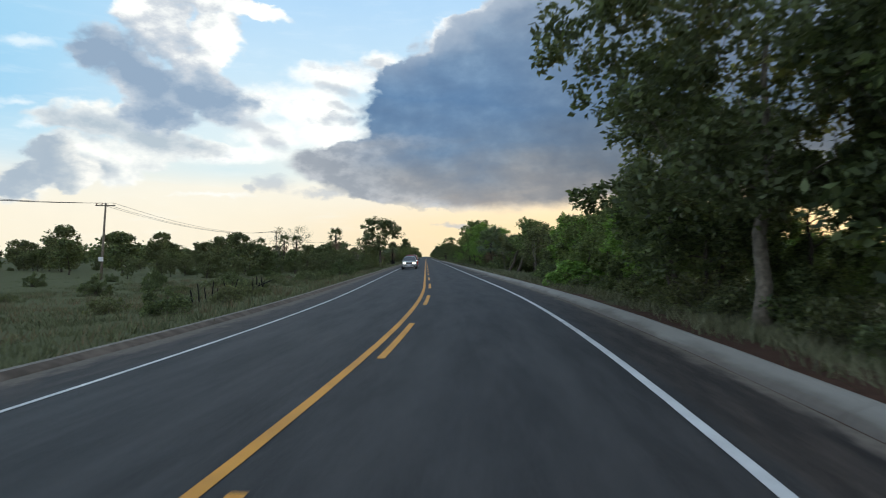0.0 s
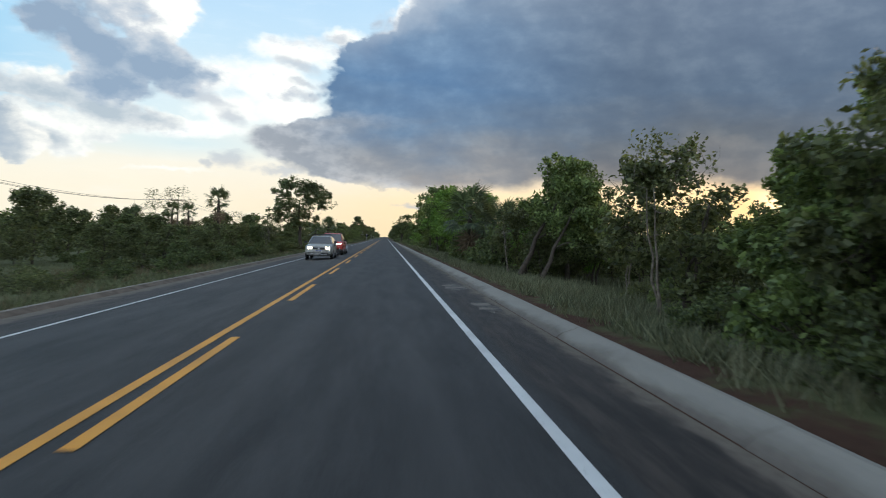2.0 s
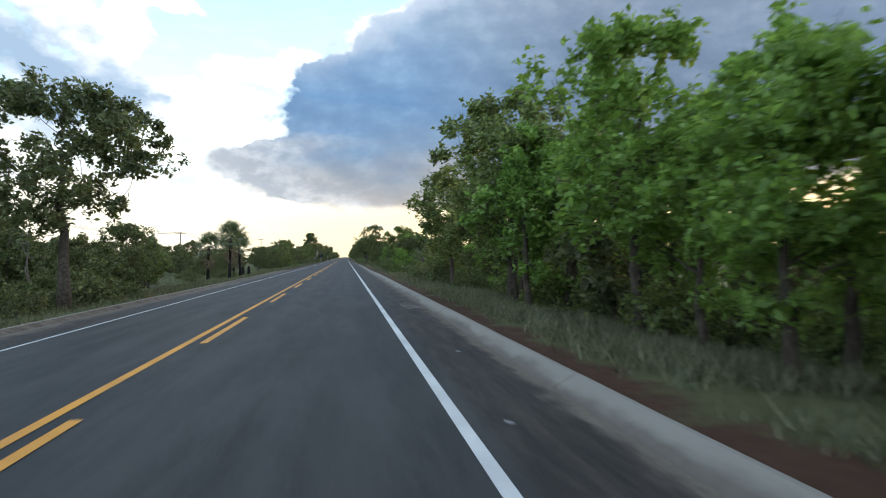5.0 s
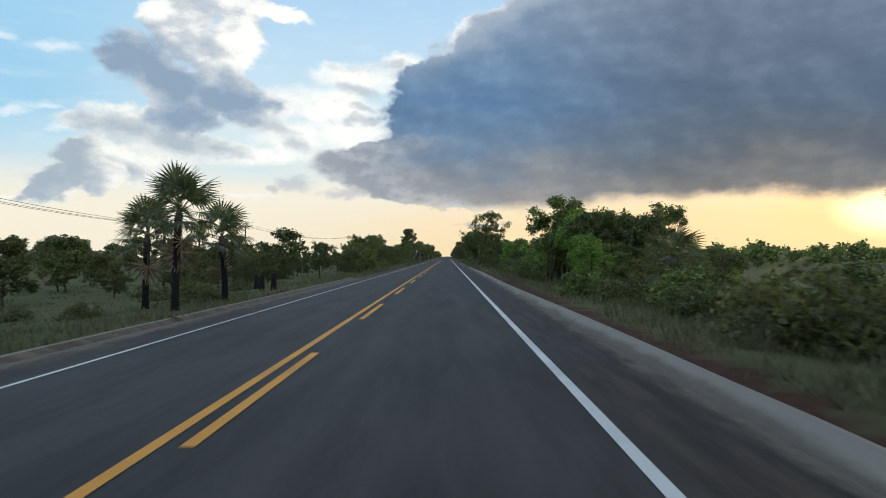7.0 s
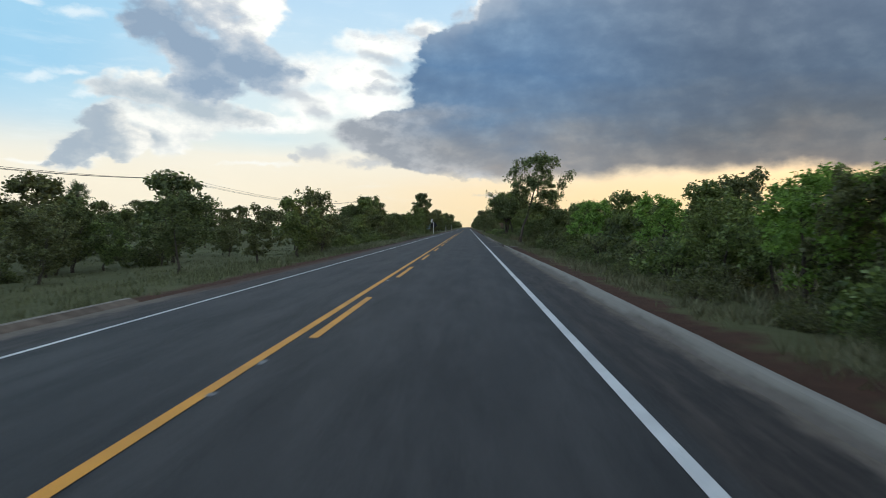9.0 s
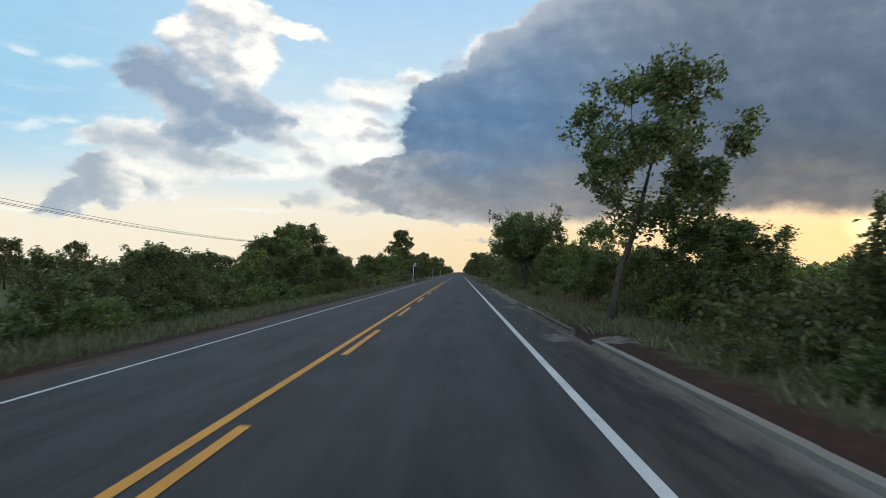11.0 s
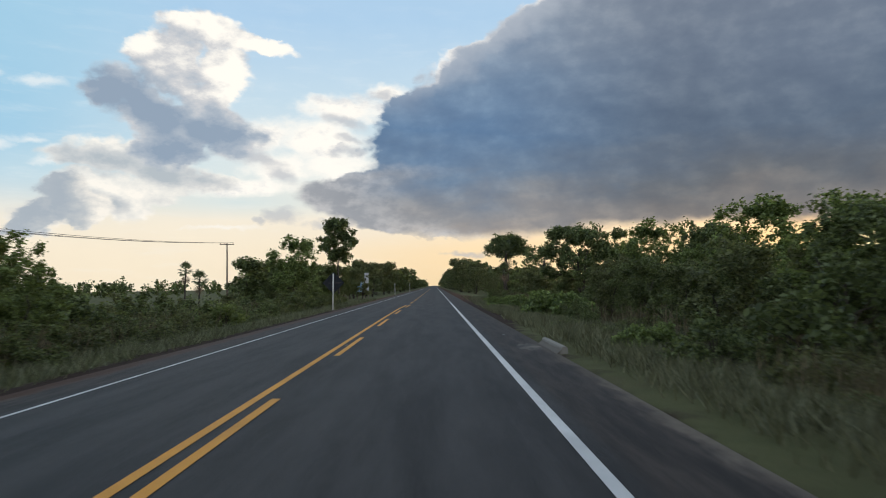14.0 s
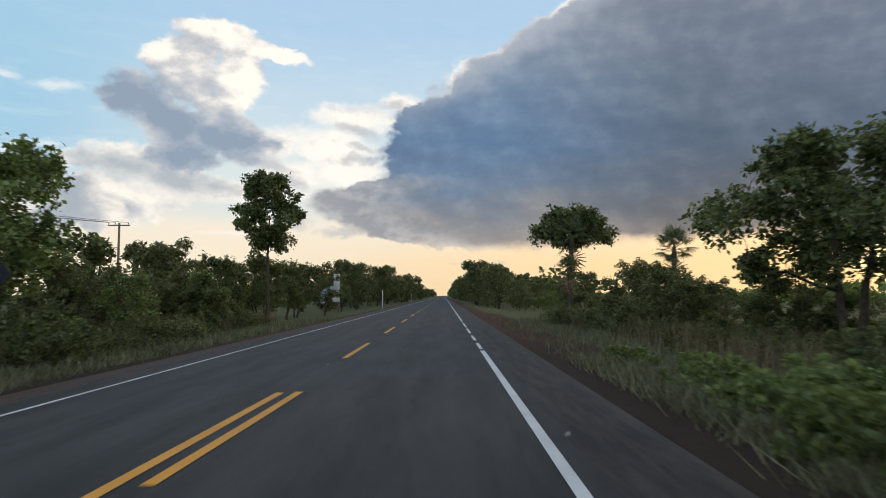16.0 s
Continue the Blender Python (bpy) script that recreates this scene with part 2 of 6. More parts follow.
tone = k.math("ADD", el, k.math("ADD", k.math("MULTIPLY", soft, 4.0), k.math("ADD", k.math("MULTIPLY", grain, 2.0), k.math("MULTIPLY", streak, 4.0))))
blue = k.ramp(k.math("DIVIDE", tone, 30.0), [
    (0.12, (0.43, 0.36, 0.31)), (0.17, (0.31, 0.30, 0.305)), (0.235, (0.235, 0.258, 0.30)), (0.31, (0.165, 0.235, 0.34)), (0.42, (0.128, 0.215, 0.355)), (0.56, (0.18, 0.262, 0.385)), (0.75, (0.32, 0.375, 0.46))])
grey = k.ramp(k.math("DIVIDE", tone, 30.0), [
    (0.12, (0.37, 0.30, 0.25)), (0.17, (0.235, 0.215, 0.205)), (0.26, (0.145, 0.157, 0.178)), (0.40, (0.118, 0.157, 0.22)), (0.58, (0.158, 0.198, 0.268)), (0.80, (0.20, 0.235, 0.30))])
blue = k.mix(k.span(az, 2.0, 22.0), blue, grey)
blue = k.mix(1.0, blue, k.ramp(k.math("ADD", 0.5, k.math("ADD", k.math("MULTIPLY", relief, 1.0), k.math("MULTIPLY", puff, 0.22))), [(0.2, (0.82, 0.84, 0.88)), (0.5, (1.0, 1.0, 1.0)), (0.8, (1.34, 1.28, 1.2))]), "MULTIPLY")
# thinner, paler cloud towards its upper edge
thin = k.math("MULTIPLY", k.span(k.math("ADD", deep, k.math("MULTIPLY", soft, 5.0)), 5.5, 0.6), k.span(el, 13.5, 18.5))
blue = k.mix(k.math("MULTIPLY", thin, 0.85), blue, (0.44, 0.48, 0.55))
shelf = k.math("MULTIPLY", k.span(k.math("ADD", inside, k.math("MULTIPLY", soft, 6.0)), 12.0, 0.0), k.span(el_w, 10.2, 9.0))
blue = k.mix(k.math("MULTIPLY", shelf, 0.9), blue, k.mix(k.span(k.math("ADD", puff, k.math("MULTIPLY", relief, 2.0)), -0.25, 0.3), (0.36, 0.37, 0.40), (0.56, 0.55, 0.56)))
bright = k.math("MULTIPLY", k.span(deep, 1.6, 0.1), k.math("MULTIPLY", k.span(el, 15.5, 18.0), k.span(k.math("ADD", grain, soft), -0.16, 0.10, 0.2, 1.0)))
blue = k.mix(bright, blue, (1.02, 0.97, 0.92))
sky = k.mix(cover, sky, blue)
# overhead and behind the road: unseen thin cloud, brightened behind to light trees
patchy = k.span(k.math("ADD", soft, k.math("MULTIPLY", grain, 0.7)), -0.12, 0.2)
overhead = k.mix(patchy, (0.32, 0.43, 0.60), (0.64, 0.66, 0.70))
behind = k.mix(patchy, (0.88, 1.03, 1.24), (1.54, 1.52, 1.47))
sky = k.mix(k.span(k.math("ABSOLUTE", az), 60.0, 110.0), sky, behind)
sky = k.mix(k.span(el, 27.0, 48.0), sky, overhead)
back = k.node("ShaderNodeBackground")
k.put(back.inputs[0], sky)
back.inputs[1].default_value = 1.0
k.put(k.node("ShaderNodeOutputWorld").inputs[0], back.outputs[0])

lamp = bpy.data.lights.new("evening_sun", "SUN")
lamp.energy, lamp.angle, lamp.color = 1.0, radians(10), (1.0, 0.66, 0.36)
sun = new("evening_sun", lamp)
sun.matrix_world = look((200, 330, 60), (200 - math.sin(radians(SUN_AZ)), 330 - math.cos(radians(SUN_AZ)), 60 - math.tan(radians(SUN_EL))))
tagged(sun, "low warm evening sun behind the cloud", "sun", kind="structure")

# ---------------------------------------------------------------- materials


def surface(name):
    m = bpy.data.materials.new(name)
    m.use_nodes = True
    n = Nodes(m.node_tree)
    bsdf = n.node("ShaderNodeBsdfPrincipled")
    out = n.node("ShaderNodeOutputMaterial")
    n.put(out.inputs[0], bsdf.outputs[0])
    return m, n, bsdf


def bump(n, bsdf, height, strength=0.3, dist=0.01):
    b = n.node("ShaderNodeBump")
    b.inputs["Strength"].default_value, b.inputs["Distance"].default_value = strength, dist
    n.put(b.inputs["Height"], height)
    n.put(bsdf.inputs["Normal"], b.outputs[0])


def plain(name, colour, rough=0.6, metal=0.0, vary=0.25, scale=6.0, emit=None, strength=0.0):
    m, n, bsdf = surface(name)
    at = n.node("ShaderNodeTexCoord").outputs["Object"]
    f = n.noise(at, scale, 6, 0.6)
    dark = tuple(c * (1 - vary) for c in colour)
    light = tuple(min(1, c * (1 + vary)) for c in colour)
    n.put(bsdf.inputs["Base Color"], n.mix(n.span(f, 0.3, 0.7), dark, light))
    n.put(bsdf.inputs["Roughness"], n.span(n.noise(at, scale * 4, 3), 0.3, 0.7, max(0.02, rough - 0.08), min(1, rough + 0.1)))
    bsdf.inputs["Metallic"].default_value = metal
    if rough > 0.8:
        bsdf.inputs["Specular IOR Level"].default_value = 0.15
    if emit:
        bsdf.inputs["Emission Color"].default_value = (*emit, 1)
        bsdf.inputs["Emission Strength"].default_value = strength
    return m


def leaf_stuff(name, dark, light, rough=0.5, passing=0.48):
    """Leaves: every leaf its own shade, every plant its own tint, light passing through."""
    m = bpy.data.materials.new(name)
    m.use_nodes = True
    n = Nodes(m.node_tree)
    bsdf = n.node("ShaderNodeBsdfPrincipled")
    geo = n.node("ShaderNodeNewGeometry")
    info = n.node("ShaderNodeObjectInfo")
    col = n.mix(n.math("POWER", geo.outputs["Random Per Island"], 1.5), tuple(c * 0.8 for c in dark), tuple(c * 1.22 for c in light))
    col = n.mix(n.math("MULTIPLY", info.outputs["Random"], 0.38), col, (dark[0] * 1.5, dark[1] * 1.1, dark[2]))
    n.put(bsdf.inputs["Base Color"], col)
    bsdf.inputs["Roughness"].default_value = rough
    bsdf.inputs["Specular IOR Level"].default_value = 0.3
    tr = n.node("ShaderNodeBsdfTranslucent")
    n.put(tr.inputs[0], n.mix(1.0, col, (1.35, 1.28, 0.72), "MULTIPLY"))
    mixer = n.node("ShaderNodeMixShader")
    mixer.inputs[0].default_value = passing
    n.put(mixer.inputs[1], bsdf.outputs[0])
    n.put(mixer.inputs[2], tr.outputs[0])
    n.put(n.node("ShaderNodeOutputMaterial").inputs[0], mixer.outputs[0])
    return m


LEAF_DARK = leaf_stuff("dark_leaves", (0.054, 0.078, 0.036), (0.17, 0.212, 0.10))
LEAF_MID = leaf_stuff("green_leaves", (0.082, 0.122, 0.046), (0.21, 0.275, 0.112))
LEAF_SAGE = leaf_stuff("grey_green_leaves", (0.066, 0.09, 0.046), (0.155, 0.195, 0.105))
# fresh green; here and in LEAF_MID back-light is put into the colour
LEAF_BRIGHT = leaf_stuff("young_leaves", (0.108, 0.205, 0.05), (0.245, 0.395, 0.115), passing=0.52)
LEAF_OLIVE = leaf_stuff("olive_leaves", (0.062, 0.08, 0.039), (0.175, 0.2, 0.104))
LEAF_PALM = leaf_stuff("palm_leaves", (0.066, 0.092, 0.055), (0.15, 0.185, 0.115), rough=0.45)
LEAF_DEAD = leaf_stuff("dead_fronds", (0.115, 0.09, 0.062), (0.22, 0.18, 0.13), rough=0.8, passing=0.15)
GRASS = leaf_stuff("verge_grass", (0.074, 0.088, 0.05), (0.172, 0.18, 0.112), rough=0.8, passing=0.15)
PASTURE = leaf_stuff("pasture_grass", (0.062, 0.08, 0.04), (0.13, 0.145, 0.078), rough=0.85, passing=0.12)
DRY_GRASS = leaf_stuff("dry_grass", (0.085, 0.073, 0.043), (0.18, 0.155, 0.098), rough=0.8, passing=0.2)
BARK = plain("bark", (0.062, 0.052, 0.042), 0.9, vary=0.45, scale=9)
BARK_PALE = plain("pale_bark", (0.15, 0.13, 0.105), 0.9, vary=0.4, scale=7)
BURNT = plain("charred_bark", (0.012, 0.011, 0.0105), 0.95, vary=0.5, scale=5)
CONCRETE = plain("kerb_concrete", (0.205, 0.19, 0.162), 0.9, vary=0.24, scale=6.0)


def kerb_concrete():
    """Smooth pale extruded concrete whose foot is hidden under a ragged film of dirt."""
    m, n, bsdf = surface("kerb_concrete")
    uv_node = n.node("ShaderNodeUVMap")
    uv_node.uv_map = "UVMap"
    sep = n.node("ShaderNodeSeparateXYZ")
    n.put(sep.inputs[0], uv_node.outputs[0])
    u, v = sep.outputs[0], sep.outputs[1]
    at = n.node("ShaderNodeTexCoord").outputs["Object"]
    col = n.mix(n.noise(n.vec(n.math("MULTIPLY", u, 3.0), n.math("MULTIPLY", v, 0.35)), 1.6, 6, 0.6), (0.175, 0.163, 0.142), (0.235, 0.222, 0.196))
    col = n.mix(n.math("MULTIPLY", n.span(n.noise(at, 40.0, 4, 0.6), 0.5, 0.8), 0.25), col, (0.13, 0.118, 0.10))
    col = n.mix(n.math("MULTIPLY", n.span(n.noise(n.vec(u, n.math("MULTIPLY", v, 0.8)), 1.1, 5, 0.65), 0.6, 0.75), 0.45), col, (0.12, 0.105, 0.09))
    film = n.math("ADD", u, n.math("MULTIPLY", n.math("SUBTRACT", n.noise(n.vec(n.math("MULTIPLY", u, 1.2), n.math("MULTIPLY", v, 0.22)), 2.0, 8, 0.6), 0.5), 0.40))
    col = n.mix(n.math("MULTIPLY", n.span(film, 4.93, 4.80), 0.88), col, n.mix(n.noise(at, 9.0, 5), (0.06, 0.05, 0.042), (0.13, 0.11, 0.092)))
    n.put(bsdf.inputs["Base Color"], col)
    bsdf.inputs["Roughness"].default_value = 0.9
    bump(n, bsdf, n.noise(at, 60.0, 4, 0.6), 0.3, 0.004)
    return m


KERB = kerb_concrete()
SANDY = plain("dirt_covered_concrete", (0.115, 0.092, 0.072), 0.95, vary=0.35, scale=2.5)
STAINED = plain("stained_concrete", (0.10, 0.09, 0.08), 0.9, vary=0.5, scale=4.0)
PALE_PAINT = plain("grey_post_paint", (0.55, 0.54, 0.51), 0.6, vary=0.12)
WOOD_GREY = plain("weathered_wood", (0.16, 0.13, 0.10), 0.9, vary=0.4, scale=12)
WIRE = plain("cable", (0.03, 0.03, 0.03), 0.6, vary=0.1)
CERAMIC = plain("insulator", (0.35, 0.2, 0.14), 0.3, vary=0.1)


def road_paint(name, colour):
    m, n, bsdf = surface(name)
    at = n.node("ShaderNodeTexCoord").outputs["Object"]
    worn = n.span(n.noise(at, 22.0, 6, 0.7), 0.56, 0.78)
    broad = n.noise(at, 0.8, 4, 0.6)
    n.put(bsdf.inputs["Base Color"], n.mix(n.math("MULTIPLY", worn, 0.7), n.mix(n.span(broad, 0.3, 0.75), colour, tuple(c * 0.72 for c in colour)), (0.07, 0.07, 0.07)))
    bsdf.inputs["Roughness"].default_value = 0.65
    bump(n, bsdf, n.noise(at, 160.0, 3), 0.3, 0.003)
    return m


WHITE_PAINT = road_paint("white_road_paint", (0.62, 0.62, 0.61))
YELLOW_PAINT = road_paint("yellow_road_paint", (0.66, 0.29, 0.015))
GHOST_PAINT = road_paint("worn_grey_paint", (0.22, 0.22, 0.22))


def asphalt():
    m, n, bsdf = surface("asphalt")
    uv_node = n.node("ShaderNodeUVMap")
    uv_node.uv_map = "UVMap"
    uv = uv_node.outputs[0]
    sep = n.node("ShaderNodeSeparateXYZ")
    n.put(sep.inputs[0], uv)
    u, v = sep.outputs[0], sep.outputs[1]
    at = n.node("ShaderNodeTexCoord").outputs["Object"]
    stretched = n.vec(n.math("MULTIPLY", u, 1.0), n.math("MULTIPLY", v, 0.12))
    col = n.mix(n.span(n.noise(stretched, 2.2, 7, 0.68), 0.3, 0.7), (0.018, 0.0176, 0.0176), (0.046, 0.0445, 0.044))
    # wheel tracks a little paler
    lane = n.math("ABSOLUTE", n.math("SUBTRACT", n.math("ABSOLUTE", n.math("SUBTRACT", n.math("ABSOLUTE", u), 1.75)), 0.8))
    col = n.mix(n.math("MULTIPLY", n.span(lane, 0.45, 0.0), 0.35), col, (0.056, 0.054, 0.053))
    # broad worn and patched areas
    col = n.mix(n.math("MULTIPLY", n.span(n.noise(n.vec(n.math("MULTIPLY", u, 0.5), n.math("MULTIPLY", v, 0.09)), 2.0, 5, 0.6), 0.5, 0.68), 0.5), col, (0.020, 0.0195, 0.020))
    speck = n.span(n.noise(at, 60.0, 2, 0.5), 0.62, 0.72)
    col = n.mix(n.math("MULTIPLY", speck, 0.5), col, (0.11, 0.105, 0.10))
    # the shoulder beyond the white lines is older and darker
    shoulder = n.math("MAXIMUM", n.span(u, 3.62, 3.8), n.span(u, -3.35, -3.5))
    col = n.mix(n.math("MULTIPLY", shoulder, 0.9), col, n.mix(n.span(n.noise(stretched, 5.0, 6, 0.65), 0.35, 0.7), (0.017, 0.014, 0.0125), (0.054, 0.043, 0.036)))
    # drifted sand along the kerbs
    edge = n.math("MAXIMUM", n.span(u, 4.2, 4.85, smooth=False), n.span(u, -3.55, -4.6, smooth=False))
    drift = n.math("ADD", edge, n.math("MULTIPLY", n.math("SUBTRACT", n.noise(n.vec(u, n.math("MULTIPLY", v, 0.35)), 2.4, 8, 0.66), 0.5), 1.5))
    sand = n.math("MULTIPLY", n.span(drift, 0.42, 0.85), n.span(v, 284.0, 268.0, 0.2, 1.0))
    col = n.mix(n.math("MULTIPLY", sand, 0.85), col, n.mix(n.noise(at, 8.0, 5), (0.085, 0.066, 0.050), (0.21, 0.185, 0.155)))
    # red soil creeping over the left edge where the kerb has ended
    creep = n.math("ADD", u, n.math("MULTIPLY", n.math("SUBTRACT", n.noise(n.vec(u, n.math("MULTIPLY", v, 0.5)), 1.6, 7, 0.65), 0.5), 0.7))
    col = n.mix(n.math("MULTIPLY", n.span(creep, -4.0, -4.25), n.span(v, 183.0, 188.0)), col, n.mix(n.noise(at, 6.0, 6), (0.040, 0.022, 0.016), (0.085, 0.046, 0.032)))
    n.put(bsdf.inputs["Base Color"], col)
    n.put(bsdf.inputs["Roughness"], n.mix(sand, (0.72, 0.72, 0.72), (0.95, 0.95, 0.95)))
    bsdf.inputs["Specular IOR Level"].default_value = 0.22
    bump(n, bsdf, n.noise(at, 120.0, 3, 0.6), 0.5, 0.006)
    return m


def earth():
    m, n, bsdf = surface("verge_earth_and_turf")
    at = n.node("ShaderNodeTexCoord").outputs["Object"]
    sep = n.node("ShaderNodeSeparateXYZ")
    n.put(sep.inputs[0], at)
    x = sep.outputs[0]
    n1 = n.noise(at, 0.35, 8, 0.62)
    n2 = n.noise(at, 4.0, 6, 0.65)
    soil = n.mix(n2, (0.042, 0.025, 0.018), (0.105, 0.06, 0.042))
    late = n.math("MULTIPLY", n.span(sep.outputs[1], 205.0, 226.0), n.span(sep.outputs[1], 330.0, 314.0))
    soil = n.mix(late, soil, n.mix(n2, (0.024, 0.0175, 0.0145), (0.062, 0.043, 0.034)))
    turf = n.mix(n.noise(at, 1.2, 8, 0.7), (0.052, 0.063, 0.028), (0.135, 0.135, 0.068))
    turf = n.mix(n.math("MULTIPLY", n.span(n1, 0.55, 0.75), 0.6), turf, (0.085, 0.075, 0.045))
    wob = n.math("MULTIPLY", n.math("SUBTRACT", n.noise(at, 0.7, 7, 0.65), 0.5), 3.2)
    # the bare strip behind the right kerb narrows where grass has closed over it
    closed = n.math("MULTIPLY", n.math("MULTIPLY", n.span(sep.outputs[1], 220.0, 230.0), n.span(sep.outputs[1], 294.0, 284.0)), 1.2)
    bare = n.math("MULTIPLY", n.span(n.math("ADD", n.math("ADD", x, wob), closed), 6.3, 5.6), n.span(n.math("ADD", x, n.math("MULTIPLY", wob, 0.5)), -5.7, -5.1))
    pull_in = n.math("MULTIPLY", n.span(n.math("ADD", x, n.math("MULTIPLY", wob, 0.4)), 7.6, 6.8), n.math("MULTIPLY", n.span(sep.outputs[1], 314.0, 319.0), n.span(sep.outputs[1], 362.0, 354.0)))
    bare = n.math("MAXIMUM", bare, n.math("MULTIPLY", pull_in, n.span(x, 4.0, 4.6)))
    col = n.mix(bare, turf, soil)
    n.put(bsdf.inputs["Base Color"], col)
    bsdf.inputs["Roughness"].default_value = 0.95
    bsdf.inputs["Specular IOR Level"].default_value = 0.08
    bump(n, bsdf, n.noise(at, 14.0, 8, 0.7), 0.8, 0.06)
    return m




def washed_sand():
    m, n, bsdf = surface("washed_sand")
    at = n.node("ShaderNodeTexCoord").outputs["Object"]
    f = n.span(n.noise(at, 2.2, 8, 0.7), 0.40, 0.62)
    n.put(bsdf.inputs["Base Color"], n.mix(f, (0.036, 0.034, 0.034), n.mix(n.noise(at, 12.0, 4), (0.10, 0.085, 0.07), (0.19, 0.17, 0.145))))
    bsdf.inputs["Roughness"].default_value = 0.95
    return m


SAND = washed_sand()
ASPHALT, EARTH = asphalt(), earth()

# ---------------------------------------------------------------- the lie of the land


def bend(y):
    """Sideways place of the road's middle line: straight, but for the end of a bend where the drive begins."""
    if y >= 45:
        return 0.0
    if y >= 12:
        return -0.00026 * (45 - y) ** 2.5
    return -0.00026 * 33 ** 2.5 - 0.1232 * (12 - y)


PROFILE = [(-60, -1.35), (-18, -1.2), (-12, -0.85), (-8, -0.55), (-6, -0.36), (-4.9, -0.28), (-3.2, -0.20), (0, 0.0),
           (3.49, -0.07), (4.9, -0.12), (6.2, -0.10), (8, -0.32), (11, -0.62), (16, -0.85), (60, -1.0)]


def level(x, y=100.0):
    """Height of the land at x, y."""
    u = x - bend(y)
    for (a, za), (b, zb) in zip(PROFILE, PROFILE[1:]):
        if a <= u <= b:
            return za + (zb - za) * (u - a) / (b - a)
    return PROFILE[0][1] if u < 0 else PROFILE[-1][1]


def rough_level(x, y):
    u = abs(x - bend(y))
    k = min(1.0, max(0.0, (u - 5.2) / 4))
    return level(x, y) + k * (0.10 * noise.noise((x * 0.25, y * 0.25, 3.1)) + 0.05 * noise.noise((x * 1.1, y * 1.1, 7.7)))


# ---------------------------------------------------------------- mesh helpers


class Form:
    """Vertices and faces gathered for one mesh."""

    def __init__(self):
        self.v, self.f = [], []

    def add(self, verts, faces):
        k = len(self.v)
        self.v += [tuple(p) for p in verts]
        self.f += [tuple(i + k for i in f) for f in faces]
        return self

    def tube(self, pts, radii, sides=7, cap=True):
        pts = [Vector(p) for p in pts]
        if isinstance(radii, (int, float)):
            radii = [radii] * len(pts)
        rings, verts, faces = len(pts), [], []
        for i, p in enumerate(pts):
            d = (pts[min(i + 1, rings - 1)] - pts[max(i - 1, 0)]).normalized()
            side = d.cross(Vector((0.31, 0.95, 0.05)) if abs(d.y) < 0.9 else Vector((1, 0, 0))).normalized()
            up = d.cross(side)
            for s in range(sides):
                a = 2 * math.pi * s / sides
                verts.append(p + (side * math.cos(a) + up * math.sin(a)) * radii[i])
        for i in range(rings - 1):
            for s in range(sides):
                t = (s + 1) % sides
                faces.append((i * sides + s, i * sides + t, (i + 1) * sides + t, (i + 1) * sides + s))
        if cap:
            faces.append(tuple(range(sides - 1, -1, -1)))
            faces.append(tuple((rings - 1) * sides + s for s in range(sides)))
        return self.add(verts, faces)

    def box(self, lo, hi):
        (a, b, c), (d, e, f) = lo, hi
        return self.add([(a, b, c), (d, b, c), (d, e, c), (a, e, c), (a, b, f), (d, b, f), (d, e, f), (a, e, f)],
                        [(3, 2, 1, 0), (4, 5, 6, 7), (0, 1, 5, 4), (1, 2, 6, 5), (2, 3, 7, 6), (3, 0, 4, 7)])

    def mesh(self, name, material, smooth=False):
        me = bpy.data.meshes.new(name)
        me.from_pydata(self.v, [], self.f)
        me.materials.append(material)
        if smooth:
            me.polygons.foreach_set("use_smooth", [True] * len(me.polygons))
        me.update()
        return me


def quad_mesh(name, verts, material):
    """A mesh of loose quads from an array (n, 4, 3)."""
    n = len(verts)
    me = bpy.data.meshes.new(name)
    me.vertices.add(n * 4)
    me.vertices.foreach_set("co", verts.reshape(-1).astype(np.float32))
    me.loops.add(n * 4)
    me.loops.foreach_set("vertex_index", np.arange(n * 4, dtype=np.int32))
    me.polygons.add(n)
    me.polygons.foreach_set("loop_start", np.arange(0, n * 4, 4, dtype=np.int32))
    me.polygons.foreach_set("loop_total", np.full(n, 4, dtype=np.int32))
    me.materials.append(material)
    me.update(calc_edges=True)
    return me


def part(name, mesh, parent, label=""):
    """Links a mesh as one part under a thing or a part."""
    ob = new(name, mesh)
    ob.parent = parent
    return tagged(ob, label)


def thing(name, label, category, group="", kind=""):
    return tagged(new(name), label, category, group, kind)


def unit(a):
    return a / np.maximum(np.linalg.norm(a, axis=-1, keepdims=True), 1e-9)


def leaves_at(rng, at, size, wide=0.5, droop=0.25, spread=0.35):
    """Leaf-shaped quads at points (n, 3), turned every way, tips a little down."""
    n = len(at)
    d = rng.normal(size=(n, 3))
    d[:, 2] = d[:, 2] * 0.6 - droop
    d = unit(d)
    nrm = rng.normal(size=(n, 3))
    nrm[:, 2] += 0.9
    s = unit(np.cross(d, nrm))
    up = np.cross(s, d)
    ln = size * 1.3 * (1 + spread * rng.uniform(-1, 1, (n, 1)))
    half = ln * wide * 0.5
    q = np.empty((n, 4, 3))
    q[:, 0] = at - d * ln * 0.5
    q[:, 1] = at + s * half + up * half * 0.35
    q[:, 2] = at + d * ln * 0.5
    q[:, 3] = at - s * half + up * half * 0.35
    return q


